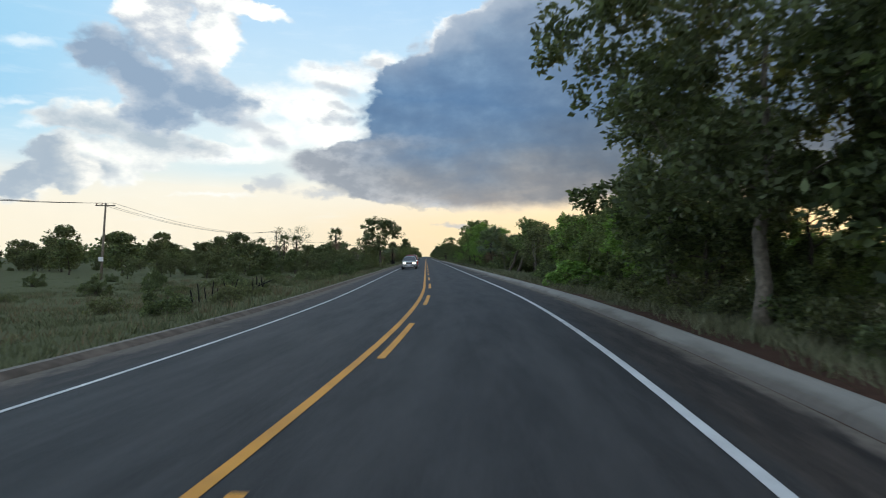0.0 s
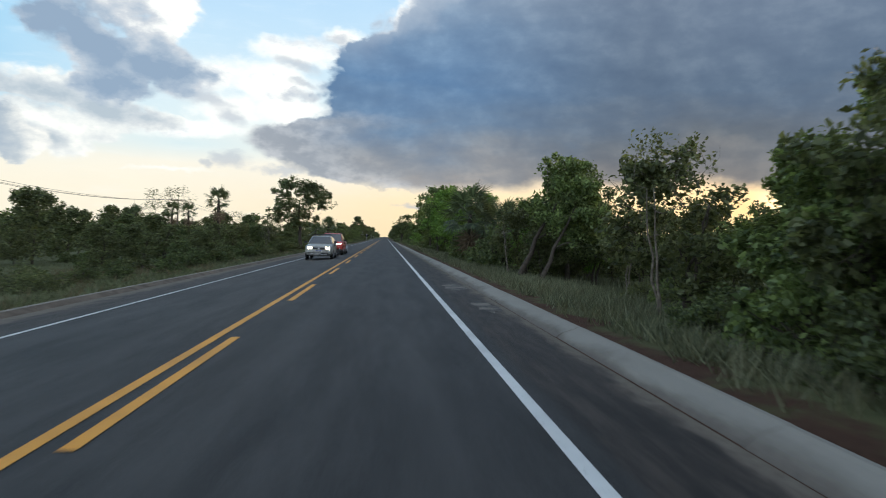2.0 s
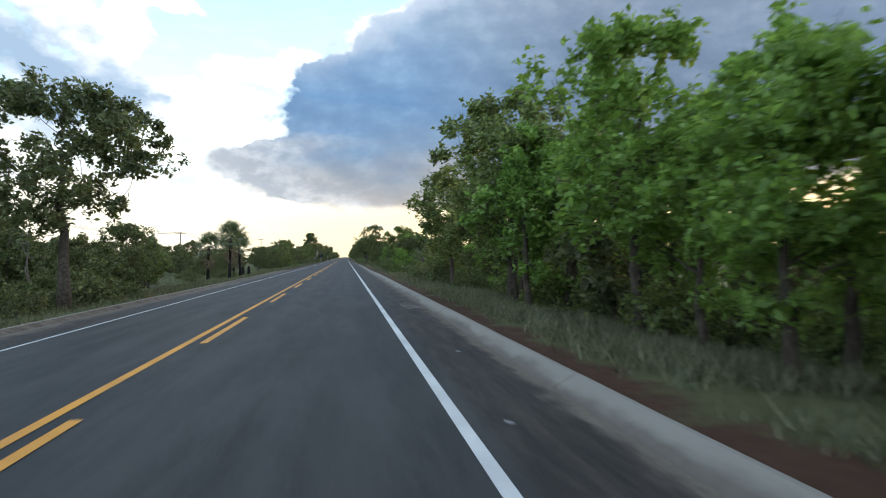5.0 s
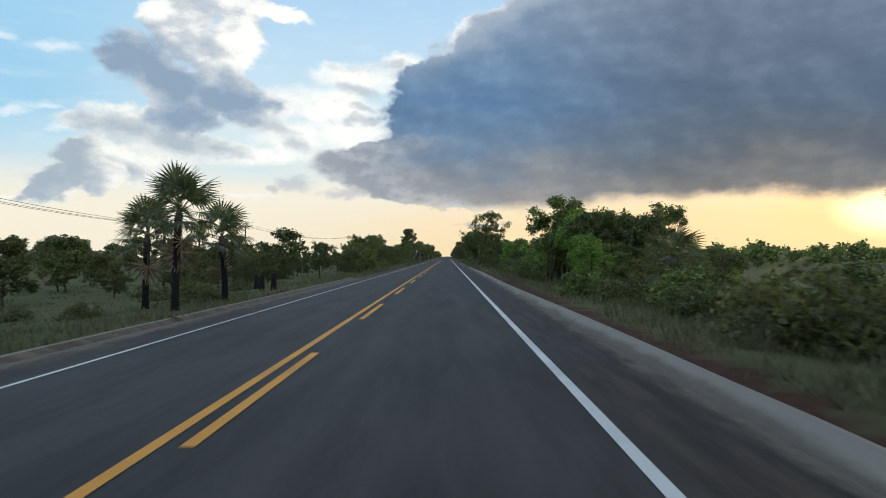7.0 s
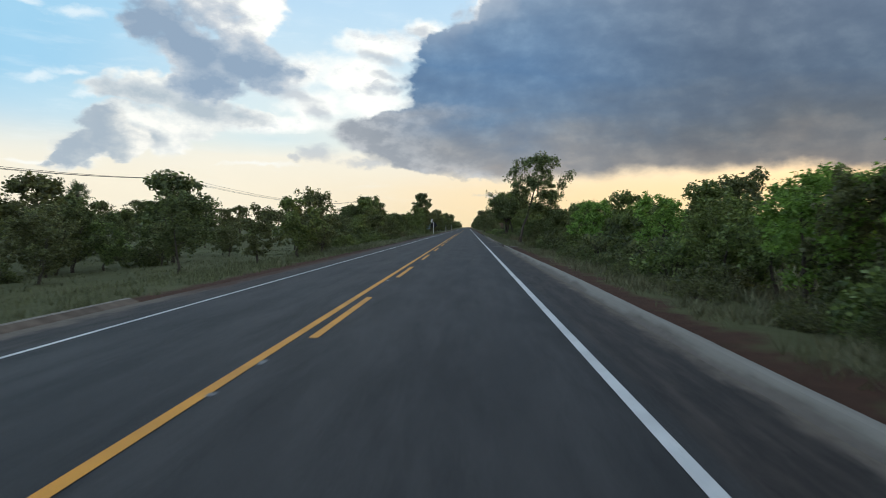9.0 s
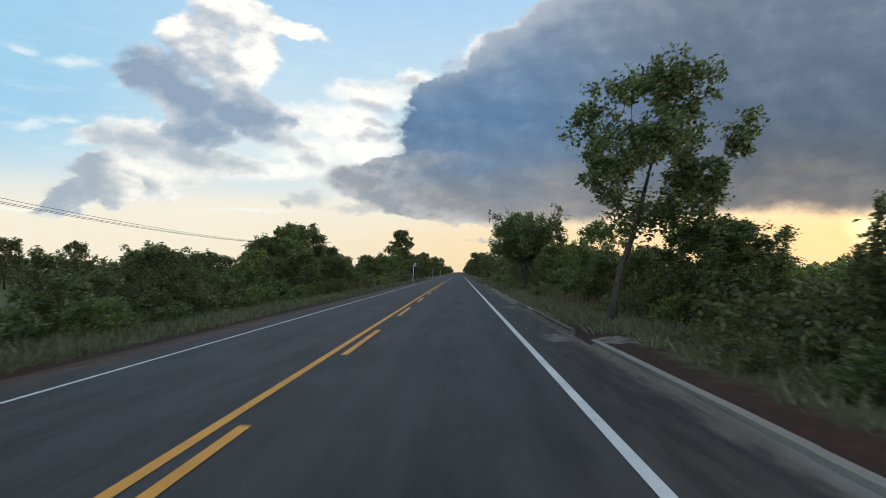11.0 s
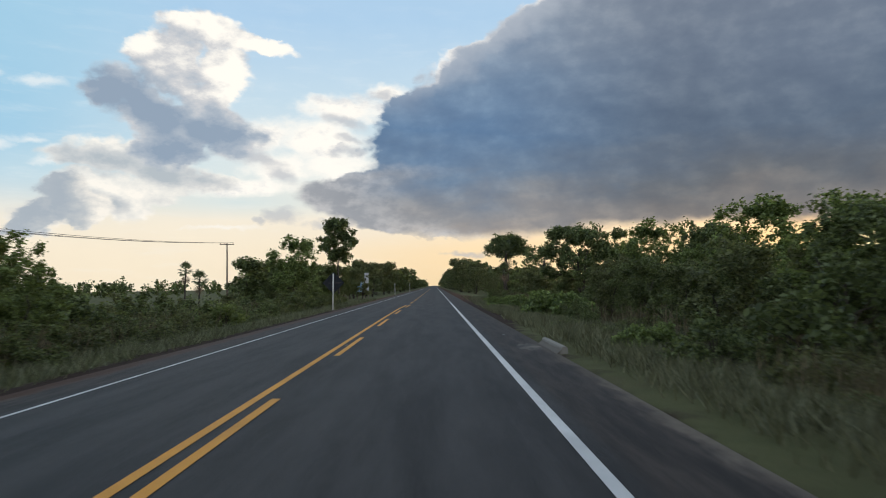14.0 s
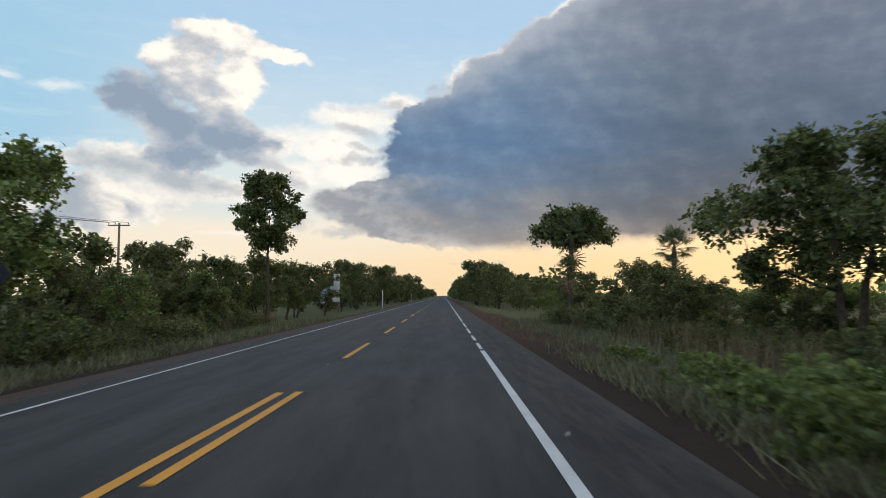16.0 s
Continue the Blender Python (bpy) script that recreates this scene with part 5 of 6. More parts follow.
# ---------------------------------------------------------------- far woods, grass and weeds: too many to count


def far_woods(name, seed, spots, label, material, leaf=0.75):
    g = np.random.default_rng(seed)
    quads = []
    for x, y, h, r in spots:
        n = int(90 + 40 * r)
        mid = np.array([x, y, level(x, y) + h * 0.52])
        d = unit(g.normal(size=(16, 3))) * np.array([r, r, h * 0.42]) * g.uniform(0.5, 1.0, (16, 1))
        quads.append(leaves_at(g, mid + d[g.integers(0, 16, n)] + g.normal(size=(n, 3)) * 0.45, leaf, 0.7))
    tagged(new(name, quad_mesh(name, np.concatenate(quads), material)), label, "woods", kind="stuff")


g = np.random.default_rng(90)
far_woods("far_woods_field", 91, [(x, g.uniform(150, 520) + abs(x) * 0.3, g.uniform(5, 8.5), g.uniform(2.2, 4.0)) for x in g.uniform(-420, -70, 330)],
          "dark line of distant trees beyond the pasture", LEAF_DARK)
far_woods("far_woods_right", 92, [(g.uniform(60, 150), y, g.uniform(3.8, 6.0), g.uniform(2.2, 3.6)) for y in np.linspace(5, 720, 330)],
          "distant green trees behind the roadside wood", LEAF_MID)
far_woods("far_woods_ahead", 93, [(s * g.uniform(9, 42), g.uniform(430, 1250), g.uniform(6.0, 10.5), g.uniform(2.5, 4.2)) for s in (-1, 1) for _ in range(170)],
          "hazy woods where the road meets the sky", LEAF_DARK, 0.9)


def blades(name, seed, spots, label, material, tall, width, lean=0.35):
    """Grass: three-cornered blades, each a folded quad, in loose tufts."""
    g = np.random.default_rng(seed)
    n = len(spots)
    at = np.array([(x, y, rough_level(x, y) - 0.03) for x, y in spots])
    a = g.uniform(0, 6.283, n)
    s = np.stack([np.cos(a), np.sin(a), np.zeros(n)], 1)
    d = np.stack([g.normal(size=n) * lean, g.normal(size=n) * lean, np.ones(n)], 1)
    h = tall * g.uniform(0.45, 1.2, (n, 1))
    q = np.empty((n, 4, 3))
    w = width * g.uniform(0.6, 1.3, (n, 1))
    q[:, 0], q[:, 1] = at - s * w, at + s * w
    q[:, 2] = at + d * h + s * w * 0.1
    q[:, 3] = at + d * h * 0.55 - s * w * 0.7
    tagged(new(name, quad_mesh(name, q, material)), label, "grass", kind="stuff")


def tufted(seed, count, x0, x1, y0, y1, per=7, spread=0.14, patch=0.0, bias=1.0):
    """Places gathered in tufts; patch: how strongly they leave bare ground between."""
    g = np.random.default_rng(seed)
    out = []
    while len(out) < count:
        u = x0 + (x1 - x0) * g.uniform() ** bias
        y = g.uniform(y0, y1)
        if 316 < y < 358 and 0 < u < 7.1 + noise.noise((u, y * 0.4, 2.0)) and g.uniform() < 0.93:
            continue
        if noise.noise((u * 0.35, y * 0.35, seed)) < patch - g.uniform(0, 0.5):
            continue
        for _ in range(per):
            out.append((u + bend(y) + g.normal() * spread, y + g.normal() * spread))
    return out


blades("verge_grass_right", 51, tufted(51, 60000, 5.85, 9.2, 8, 345, patch=0.15), "soft green grass along the verge", GRASS, 0.31, 0.015, 0.5)
blades("verge_tussocks_right", 62, tufted(62, 26000, 6.0, 9.2, 52, 128, per=14, spread=0.15), "dense blue-green tussocks under the trees", GRASS, 0.36, 0.014, 0.5)
blades("verge_grass_left", 52, tufted(52, 40000, -5.15, -9.5, 8, 345, patch=0.1, bias=1.3), "rough green grass along the verge", PASTURE, 0.26, 0.015)
blades("field_grass_left", 53, tufted(53, 26000, -9, -45, 15, 260, per=9, spread=0.3, bias=1.6), "tussocky pasture grass", PASTURE, 0.17, 0.026)
blades("pasture_tussocks", 63, tufted(63, 26000, -9.5, -30, 24, 80, per=16, spread=0.2, patch=0.1, bias=1.5), "matted olive tussocks in the pasture", PASTURE, 0.24, 0.018, 0.7)
blades("pasture_stalks", 64, tufted(64, 9000, -9.0, -26, 24, 90, per=18, spread=0.25, patch=0.25, bias=1.3), "pale dry stalks in the pasture", DRY_GRASS, 0.34, 0.014, 0.5)
blades("field_grass_right", 54, tufted(54, 40000, 8, 20, 20, 350, per=9, spread=0.25, bias=1.3), "rank grass among the trees", GRASS, 0.45, 0.022)
blades("dry_grass_left", 55, tufted(55, 15000, -8.0, -15, 262, 345, per=14, spread=0.2), "tall pale dry grass beside the road", DRY_GRASS, 1.15, 0.016, 0.16)
blades("dry_grass_right", 56, tufted(56, 26000, 9.0, 19, 232, 350, per=14, spread=0.2), "tall pale dry grass among the scrub", DRY_GRASS, 1.1, 0.016, 0.16)
blades("dry_stalks_right", 61, tufted(61, 5000, 6.6, 8.6, 232, 272, per=16, spread=0.16, patch=0.2), "pale dry stalks behind the broken kerb", DRY_GRASS, 0.75, 0.01, 0.14)
blades("weeds_left", 57, tufted(57, 2500, -5.4, -8, 8, 180, per=12, spread=0.12), "dry weeds at the edge of the field", DRY_GRASS, 0.35, 0.014, 0.5)
blades("weedy_grass_left", 59, tufted(59, 22000, -5.1, -9.0, 216, 345, per=10, spread=0.16, bias=1.4), "weedy olive grass beside the red soil", GRASS, 0.36, 0.015, 0.5)
blades("weedy_grass_right", 60, tufted(60, 22000, 5.5, 8.6, 222, 345, per=10, spread=0.16, bias=1.3), "weedy olive grass behind the broken kerb", GRASS, 0.34, 0.015, 0.55)
blades("verge_tufts_right", 58, tufted(58, 18000, 5.3, 6.8, 225, 345, per=8, spread=0.12), "grass tufts behind the kerb", GRASS, 0.3, 0.014, 0.5)

# ---------------------------------------------------------------- poles, posts, signs, stakes


def utility_pole(x, y, height, lean, label, box=False):
    pole = thing("utility_pole", label, "utility pole", "power line poles")
    z = rough_level(x, y) - 0.1
    top = (lean, 0, height)
    part("mast", Form().tube([(0, 0, 0), (lean * 0.5, 0, height * 0.5), top], [0.16, 0.13, 0.10], 9).mesh("mast", WOOD_GREY, True), pole)
    arm = part("crossarm", Form().box((lean - 1.1, -0.14, height - 0.32), (lean + 1.1, -0.04, height - 0.2)).mesh("crossarm", WOOD_GREY), pole)
    for dx in (-1.0, -0.35, 0.95):
        part("insulator", Form().tube([(lean + dx, -0.09, height - 0.2), (lean + dx, -0.09, height - 0.12), (lean + dx, -0.09, height - 0.1), (lean + dx, -0.09, height + 0.02)],
                                      [0.03, 0.03, 0.06, 0.04], 7).mesh("insulator", CERAMIC), arm)
    if box:
        part("sign_plate", Form().box((lean * 0.2 - 0.27, -0.22, 2.2), (lean * 0.2 + 0.27, -0.17, 2.7)).mesh("plate", PALE_PAINT), pole, "small pale plate on the mast")
    pole.location = (x, y, z)
    return [(x + lean + dx, y - 0.09, z + height + 0.02) for dx in (-1.0, -0.35, 0.95)]


def wire(a, b, sag):
    pts = [Vector(a).lerp(Vector(b), t) - Vector((0, 0, sag * 4 * t * (1 - t))) for t in np.linspace(0, 1, 15)]
    tagged(new("power_wire", Form().tube(pts, 0.018, 4).mesh("power_wire", WIRE)), "thin dark overhead power wire", "wire", "power wires")


ENDS = [utility_pole(-40.0, 10.0, 8.8, 0.0, "grey power pole with one crossarm"),
        utility_pole(-36.8, 89.5, 8.8, 0.55, "leaning grey power pole in the pasture", True),
        utility_pole(-34.6, 170.0, 8.6, 0.0, "grey power pole with one crossarm"),
        utility_pole(-32.5, 250.0, 8.2, 0.0, "grey power pole among field trees"),
        utility_pole(-29.8, 368.0, 9.9, 0.0, "grey power pole with one crossarm")]
for one, two in zip(ENDS, ENDS[1:]):
    for p, q in zip(one, two):
        wire(p, q, 1.6)


def road_post(x, y, height, lean, label):
    post = thing("road_post", label, "post", "roadside posts")
    part("post", Form().tube([(0, 0, -0.2), (lean, 0, height - 0.02), (lean, 0, height)], [0.055, 0.055, 0.045], 8).mesh("post", PALE_PAINT, True), post)
    part("footing", Form().tube([(0, 0, -0.1), (0, 0, 0.05), (0, 0, 0.07)], [0.2, 0.19, 0.14], 10).mesh("footing", CONCRETE), post, "rough concrete footing")
    post.location = (x, y, rough_level(x, y))
    return post


def back_of_sign(x, y):
    """A road sign seen from behind: dark diamond-shaped plate and a rail on a pale post."""
    post = road_post(x, y, 2.62, 0.06, "pale post carrying a road sign seen from behind")
    r = 0.78
    plate = Form().add([(s * r * c, yy, 1.95 + r * d) for yy in (0.0, 0.02) for c, d, s in ((0, 1, 1), (1, 0, 1), (0, -1, 1), (1, 0, -1))],
                       [(0, 1, 2, 3), (7, 6, 5, 4), (0, 4, 5, 1), (1, 5, 6, 2), (2, 6, 7, 3), (3, 7, 4, 0)])
    o = part("sign_plate", plate.mesh("sign_plate", plain("sign_back", (0.022, 0.024, 0.027), 0.9, vary=0.2)), post, "dark unpainted back of the plate")
    o.location = (0.05, 0.09, 0.0)
    part("rail", Form().box((-0.30, 0.06, 1.93), (0.62, 0.085, 1.955)).mesh("rail", WOOD_GREY), post, "thin dull rail")


back_of_sign(-5.05, 311.2)
road_post(-4.7, 380.6, 2.2, 0.0, "slim pale roadside post far off")
road_post(-4.7, 450.0, 2.2, 0.0, "slim pale roadside post far off")

board = thing("billboard", "weathered white and pale-blue board on dark posts", "billboard")
part("panel", Form().box((-1.0, -0.05, 1.0), (0.35, 0.05, 2.9)).mesh("panel", plain("board_blue", (0.25, 0.34, 0.39), 0.6, vary=0.3, scale=1.5)), board, "pale blue lower panel")
part("panel", Form().box((0.35, -0.12, 1.3), (1.0, -0.02, 4.2)).mesh("panel", plain("board_white", (0.40, 0.40, 0.39), 0.6, vary=0.25, scale=1.5)), board, "white upright panel")
for dx in (-0.8, 0.3, 0.9):
    part("post", Form().tube([(dx, 0.12, -0.2), (dx, 0.12, 3.2)], 0.07, 7).mesh("post", WOOD_GREY), board)
for i in range(3):
    part("letter_bar", Form().box((-0.8, -0.062, 1.5 + 0.4 * i), (0.1, -0.054, 1.62 + 0.4 * i)).mesh("bar", plain("bar_blue", (0.12, 0.25, 0.38), 0.6)), board, "dull blue bar of lettering")
board.location = (-9.4, 372.0, rough_level(-9.4, 372.0))

# an old fence of thin dark stakes in the pasture, some leaning or fallen
g = np.random.default_rng(77)
for i in range(18):
    y = 38.5 + i * 0.85 + g.uniform(-0.35, 0.35)
    x = -9.2 - 0.02 * (y - 38) + g.uniform(-0.35, 0.35)
    h = g.uniform(0.5, 0.95)
    tilt = g.normal(size=2) * (0.10 if g.uniform() < 0.75 else 0.55)
    st = tagged(new("fence_stake", Form().tube([(0, 0, -0.15), (tilt[0] * h * 0.4, tilt[1] * h * 0.4, h * 0.5), (tilt[0] * h, tilt[1] * h, h)], [0.035, 0.03, 0.022], 5).mesh("fence_stake", BURNT)),
                "thin dark weathered fence stake", "fence stake", "old fence stakes")
    st.location = (x, y, rough_level(x, y))
for x, y in [(-8.1, 171.0), (-7.6, 171.6), (-9.8, 176.0)]:
    st = thing("burnt_stump", "charred black palm stump in the grass", "stump", "burnt stumps")
    part("stump", Form().tube([(0, 0, -0.1), (0.02, 0, 0.2), (0.0, 0.03, 0.75), (0.03, 0, 0.9)], [0.2, 0.16, 0.14, 0.1], 9).mesh("stump", BURNT, True), st)
    st.location = (x, y, rough_level(x, y))

# ---------------------------------------------------------------- the oncoming cars
RED = plain("red_car_paint", (0.36, 0.035, 0.028), 0.28, vary=0.06, scale=2)
SILVER = plain("silver_car_paint", (0.36, 0.355, 0.33), 0.32, metal=0.35, vary=0.06, scale=2)
BLACK_TRIM = plain("black_plastic", (0.018, 0.018, 0.019), 0.6, vary=0.15)
DARK_GLASS = plain("dark_car_glass", (0.028, 0.034, 0.042), 0.03, vary=0.05)
DARK_GLASS.node_tree.nodes["Principled BSDF"].inputs["IOR"].default_value = 1.9
MUDDY = plain("road_dirt_on_plastic", (0.045, 0.042, 0.038), 0.7, vary=0.3)
TYRE = plain("tyre_rubber", (0.02, 0.02, 0.02), 0.85, vary=0.2)
RIM = plain("alloy_rim", (0.30, 0.30, 0.31), 0.35, metal=0.8, vary=0.1)
COLD_LAMP = plain("white_headlight", (0.8, 0.8, 0.8), 0.2, vary=0.02, emit=(1.0, 0.98, 0.95), strength=6.0)
WARM_LAMP = plain("warm_headlight", (0.8, 0.75, 0.6), 0.2, vary=0.02, emit=(1.0, 0.82, 0.55), strength=8.0)
CHROME = plain("chrome", (0.55, 0.55, 0.56), 0.2, metal=1.0, vary=0.05)
PLATE = plain("plate_white", (0.6, 0.6, 0.6), 0.5, vary=0.05)
PLATE_BLUE = plain("plate_blue", (0.04, 0.08, 0.3), 0.5, vary=0.05)


def lofted(sections):
    """A closed, left-right even hull through sections (distance, half width, bottom, top)."""
    f, ring = Form(), 14
    verts, faces = [], []
    for s, w, lo, hi in sections:
        half = [(0.55 * w, lo), (0.90 * w, lo + 0.03), (w, lo + 0.16), (1.01 * w, lo + 0.45 * (hi - lo)), (0.985 * w, hi - 0.10), (0.90 * w, hi - 0.025), (0.5 * w, hi)]
        for x, z in half + [(-x, z) for x, z in reversed(half)]:
            verts.append((x, s, z))
    for j in range(len(sections) - 1):
        for i in range(ring):
            n = (i + 1) % ring
            faces.append((j * ring + i, j * ring + n, (j + 1) * ring + n, (j + 1) * ring + i))
    faces.append(tuple(range(ring))[::-1])
    last = (len(sections) - 1) * ring
    faces.append(tuple(range(last, last + ring)))
    return f.add(verts, faces)


def wheel(parent, x, y, r, wide):
    side = 1 if x > 0 else -1
    tyre = part("wheel", Form().tube([(x - side * wide, y, r), (x - side * wide * 0.9, y, r), (x - side * 0.02, y, r), (x, y, r)],
                                     [r * 0.92, r, r, r * 0.93], 22).mesh("tyre", TYRE, False), parent, "black rubber tyre")
    part("rim", Form().tube([(x - side * 0.03, y, r), (x + side * 0.012, y, r), (x + side * 0.004, y, r)], [r * 0.64, r * 0.62, r * 0.2], 16).mesh("rim", RIM), tyre, "grey metal rim")


def quad_part(name, pts, mat, parent, label="", thick=(0, 0, 0)):
    t = Vector(thick)
    a = [Vector(p) for p in pts]
    f = Form().add(a + [p - t for p in a], [(0, 1, 2, 3), (7, 6, 5, 4), (0, 4, 5, 1), (1, 5, 6, 2), (2, 6, 7, 3), (3, 7, 4, 0)])
    return part(name, f.mesh(name, mat), parent, label)


def cabin(parent, paint, y0, y1, y2, y3, zb, zt, wb, wt):
    """Roof and pillars, with glass let in. y0 to y3: foot of the windscreen, its head, head and foot of the rear."""
    f = Form()
    base = [(-wb, y0, zb), (wb, y0, zb), (wb, y3, zb), (-wb, y3, zb)]
    top = [(-wt, y1, zt - 0.04), (wt, y1, zt - 0.04), (wt, y2, zt - 0.04), (-wt, y2, zt - 0.04)]
    crown = [(-wt * 0.86, y1 + 0.14, zt), (wt * 0.86, y1 + 0.14, zt), (wt * 0.86, y2 - 0.14, zt), (-wt * 0.86, y2 - 0.14, zt)]
    q = [(0, 1, 5, 4), (1, 2, 6, 5), (2, 3, 7, 6), (3, 0, 4, 7), (4, 5, 9, 8), (5, 6, 10, 9), (6, 7, 11, 10), (7, 4, 8, 11), (8, 9, 10, 11)]
    shell = part("cabin", f.add(base + top + crown, q).mesh("cabin", paint), parent)
    soft_edge = shell.modifiers.new("soft_edges", "BEVEL")
    soft_edge.width, soft_edge.segments, soft_edge.limit_method = 0.05, 3, "ANGLE"

    def pane(name, a, b, c, d, out):
        a, b, c, d = (Vector(p) for p in (a, b, c, d))
        m = (a + b + c + d) / 4
        pts = [m + (p - m) * 0.93 + Vector(out) * 0.012 for p in (a, b, c, d)]
        quad_part(name, pts, DARK_GLASS, parent, "dark window glass", Vector(out) * 0.006)
    pane("windscreen", base[0], base[1], top[1], top[0], (0, -0.75, 0.65))
    pane("rear_window", base[2], base[3], top[3], top[2], (0, 0.8, 0.6))
    for s, i, j in ((1, 1, 2), (-1, 0, 3)):
        bm_, tm_ = (Vector(base[i]) + Vector(base[j])) / 2, (Vector(top[i]) + Vector(top[j])) / 2
        pane("side_window", base[i], bm_, tm_, top[i], (s * 0.95, 0, 0.3))
        pane("side_window", bm_, base[j], top[j], tm_, (s * 0.95, 0, 0.3))


def prism(name, front_pts, depth, mat, parent, label=""):
    """A flat outline in x and z, pushed back from the nose, its outer corners swept back by their own y."""
    n = len(front_pts)
    verts = list(front_pts) + [(x * 0.98, y + depth, z) for x, y, z in front_pts]
    faces = [tuple(range(n)), tuple(range(2 * n - 1, n - 1, -1))] + [(i, n + i, n + (i + 1) % n, (i + 1) % n) for i in range(n)]
    return part(name, Form().add(verts, faces).mesh(name, mat), parent, label)


def front(parent, w, z0, z1, lamp_mat, lamp_w, lamp_h, grille_h, lamps_label, slant=0.0):
    """Grille, headlights, bumper and number plate on the nose at y = 0. slant: how far the lamps sweep up and back."""
    g = z1 - grille_h
    prism("grille", [(-w * 0.50, -0.03, z1 - 0.02), (-w * 0.42, -0.035, g), (w * 0.42, -0.035, g), (w * 0.50, -0.03, z1 - 0.02), (w * 0.30, -0.03, z1 + 0.005), (-w * 0.30, -0.03, z1 + 0.005)],
          0.14, BLACK_TRIM, parent, "black grille")
    part("grille_bar", Form().box((-w * 0.48, -0.042, z1 - 0.035), (w * 0.48, -0.03, z1 - 0.015)).mesh("grille_bar", CHROME), parent, "pale metal bar")
    part("badge", Form().tube([(0, -0.045, z1 - grille_h * 0.5), (0, -0.032, z1 - grille_h * 0.5)], 0.045, 14).mesh("badge", CHROME), parent, "plain round badge")
    prism("bumper", [(-w * 0.98, 0.12, z0 + 0.16), (-w * 0.96, 0.10, z0), (-w * 0.7, -0.04, z0 - 0.01), (w * 0.7, -0.04, z0 - 0.01), (w * 0.96, 0.10, z0), (w * 0.98, 0.12, z0 + 0.16),
                     (w * 0.66, -0.045, z0 + 0.13), (-w * 0.66, -0.045, z0 + 0.13)], 0.2, BLACK_TRIM, parent, "black lower bumper")
    part("bumper_strip", Form().box((-w * 0.62, -0.065, z0 + 0.03), (w * 0.62, -0.04, z0 + 0.065)).mesh("strip", CHROME), parent, "pale metal strip")
    for s in (-1, 1):
        pts = [(s * w * 0.50, -0.028, z1 - lamp_h * 0.75), (s * w * 0.50, -0.028, z1), (s * (w * 0.5 + lamp_w), 0.0, z1 + slant), (s * (w * 0.5 + lamp_w), 0.0, z1 + slant - lamp_h)]
        prism("headlight", pts if s < 0 else pts[::-1], 0.12, lamp_mat, parent, lamps_label)
        part("fog_lamp", Form().tube([(s * w * 0.78, -0.02, z0 + 0.2), (s * w * 0.78, 0.05, z0 + 0.2)], 0.045, 12).mesh("fog_lamp", CHROME), parent, "small round fog lamp")
    pl = part("number_plate", Form().box((-0.2, -0.066, z0 + 0.15), (0.2, -0.046, z0 + 0.28)).mesh("number_plate", PLATE), parent, "white plate")
    part("plate_band", Form().box((-0.19, -0.070, z0 + 0.25), (0.19, -0.066, z0 + 0.275)).mesh("plate_band", PLATE_BLUE), pl)
    for i in range(5):
        part("plate_bar", Form().box((-0.15 + 0.065 * i, -0.070, z0 + 0.17), (-0.11 + 0.065 * i, -0.066, z0 + 0.235)).mesh("plate_bar", BLACK_TRIM), pl)


def flanks(parent, w, y0, y1, zs, zd, doors):
    """Sill cladding, door seams and door handles along both sides."""
    for s in (-1, 1):
        a, b = sorted((s * (w - 0.02), s * (w + 0.018)))
        part("sill", Form().box((a, y0, zs), (b, y1, zs + 0.12)).mesh("sill", BLACK_TRIM), parent, "black plastic sill")
        for y in doors:
            a, b = sorted((s * (w - 0.03), s * (w + 0.009)))
            part("door_seam", Form().box((a, y, zs + 0.12), (b, y + 0.012, zd)).mesh("door_seam", BLACK_TRIM), parent, "dark door seam")
        for y in doors[1:]:
            a, b = sorted((s * (w - 0.02), s * (w + 0.03)))
            part("door_handle", Form().box((a, y - 0.22, zd - 0.13), (b, y - 0.07, zd - 0.10)).mesh("door_handle", BLACK_TRIM), parent, "black door handle")


def mirrors(parent, paint, w, y, z):
    for s in (-1, 1):
        part("wing_mirror", Form().box((s * w if s > 0 else s * (w + 0.2), y, z), (s * (w + 0.2) if s > 0 else s * w, y + 0.09, z + 0.14)).mesh("mirror", paint), parent)


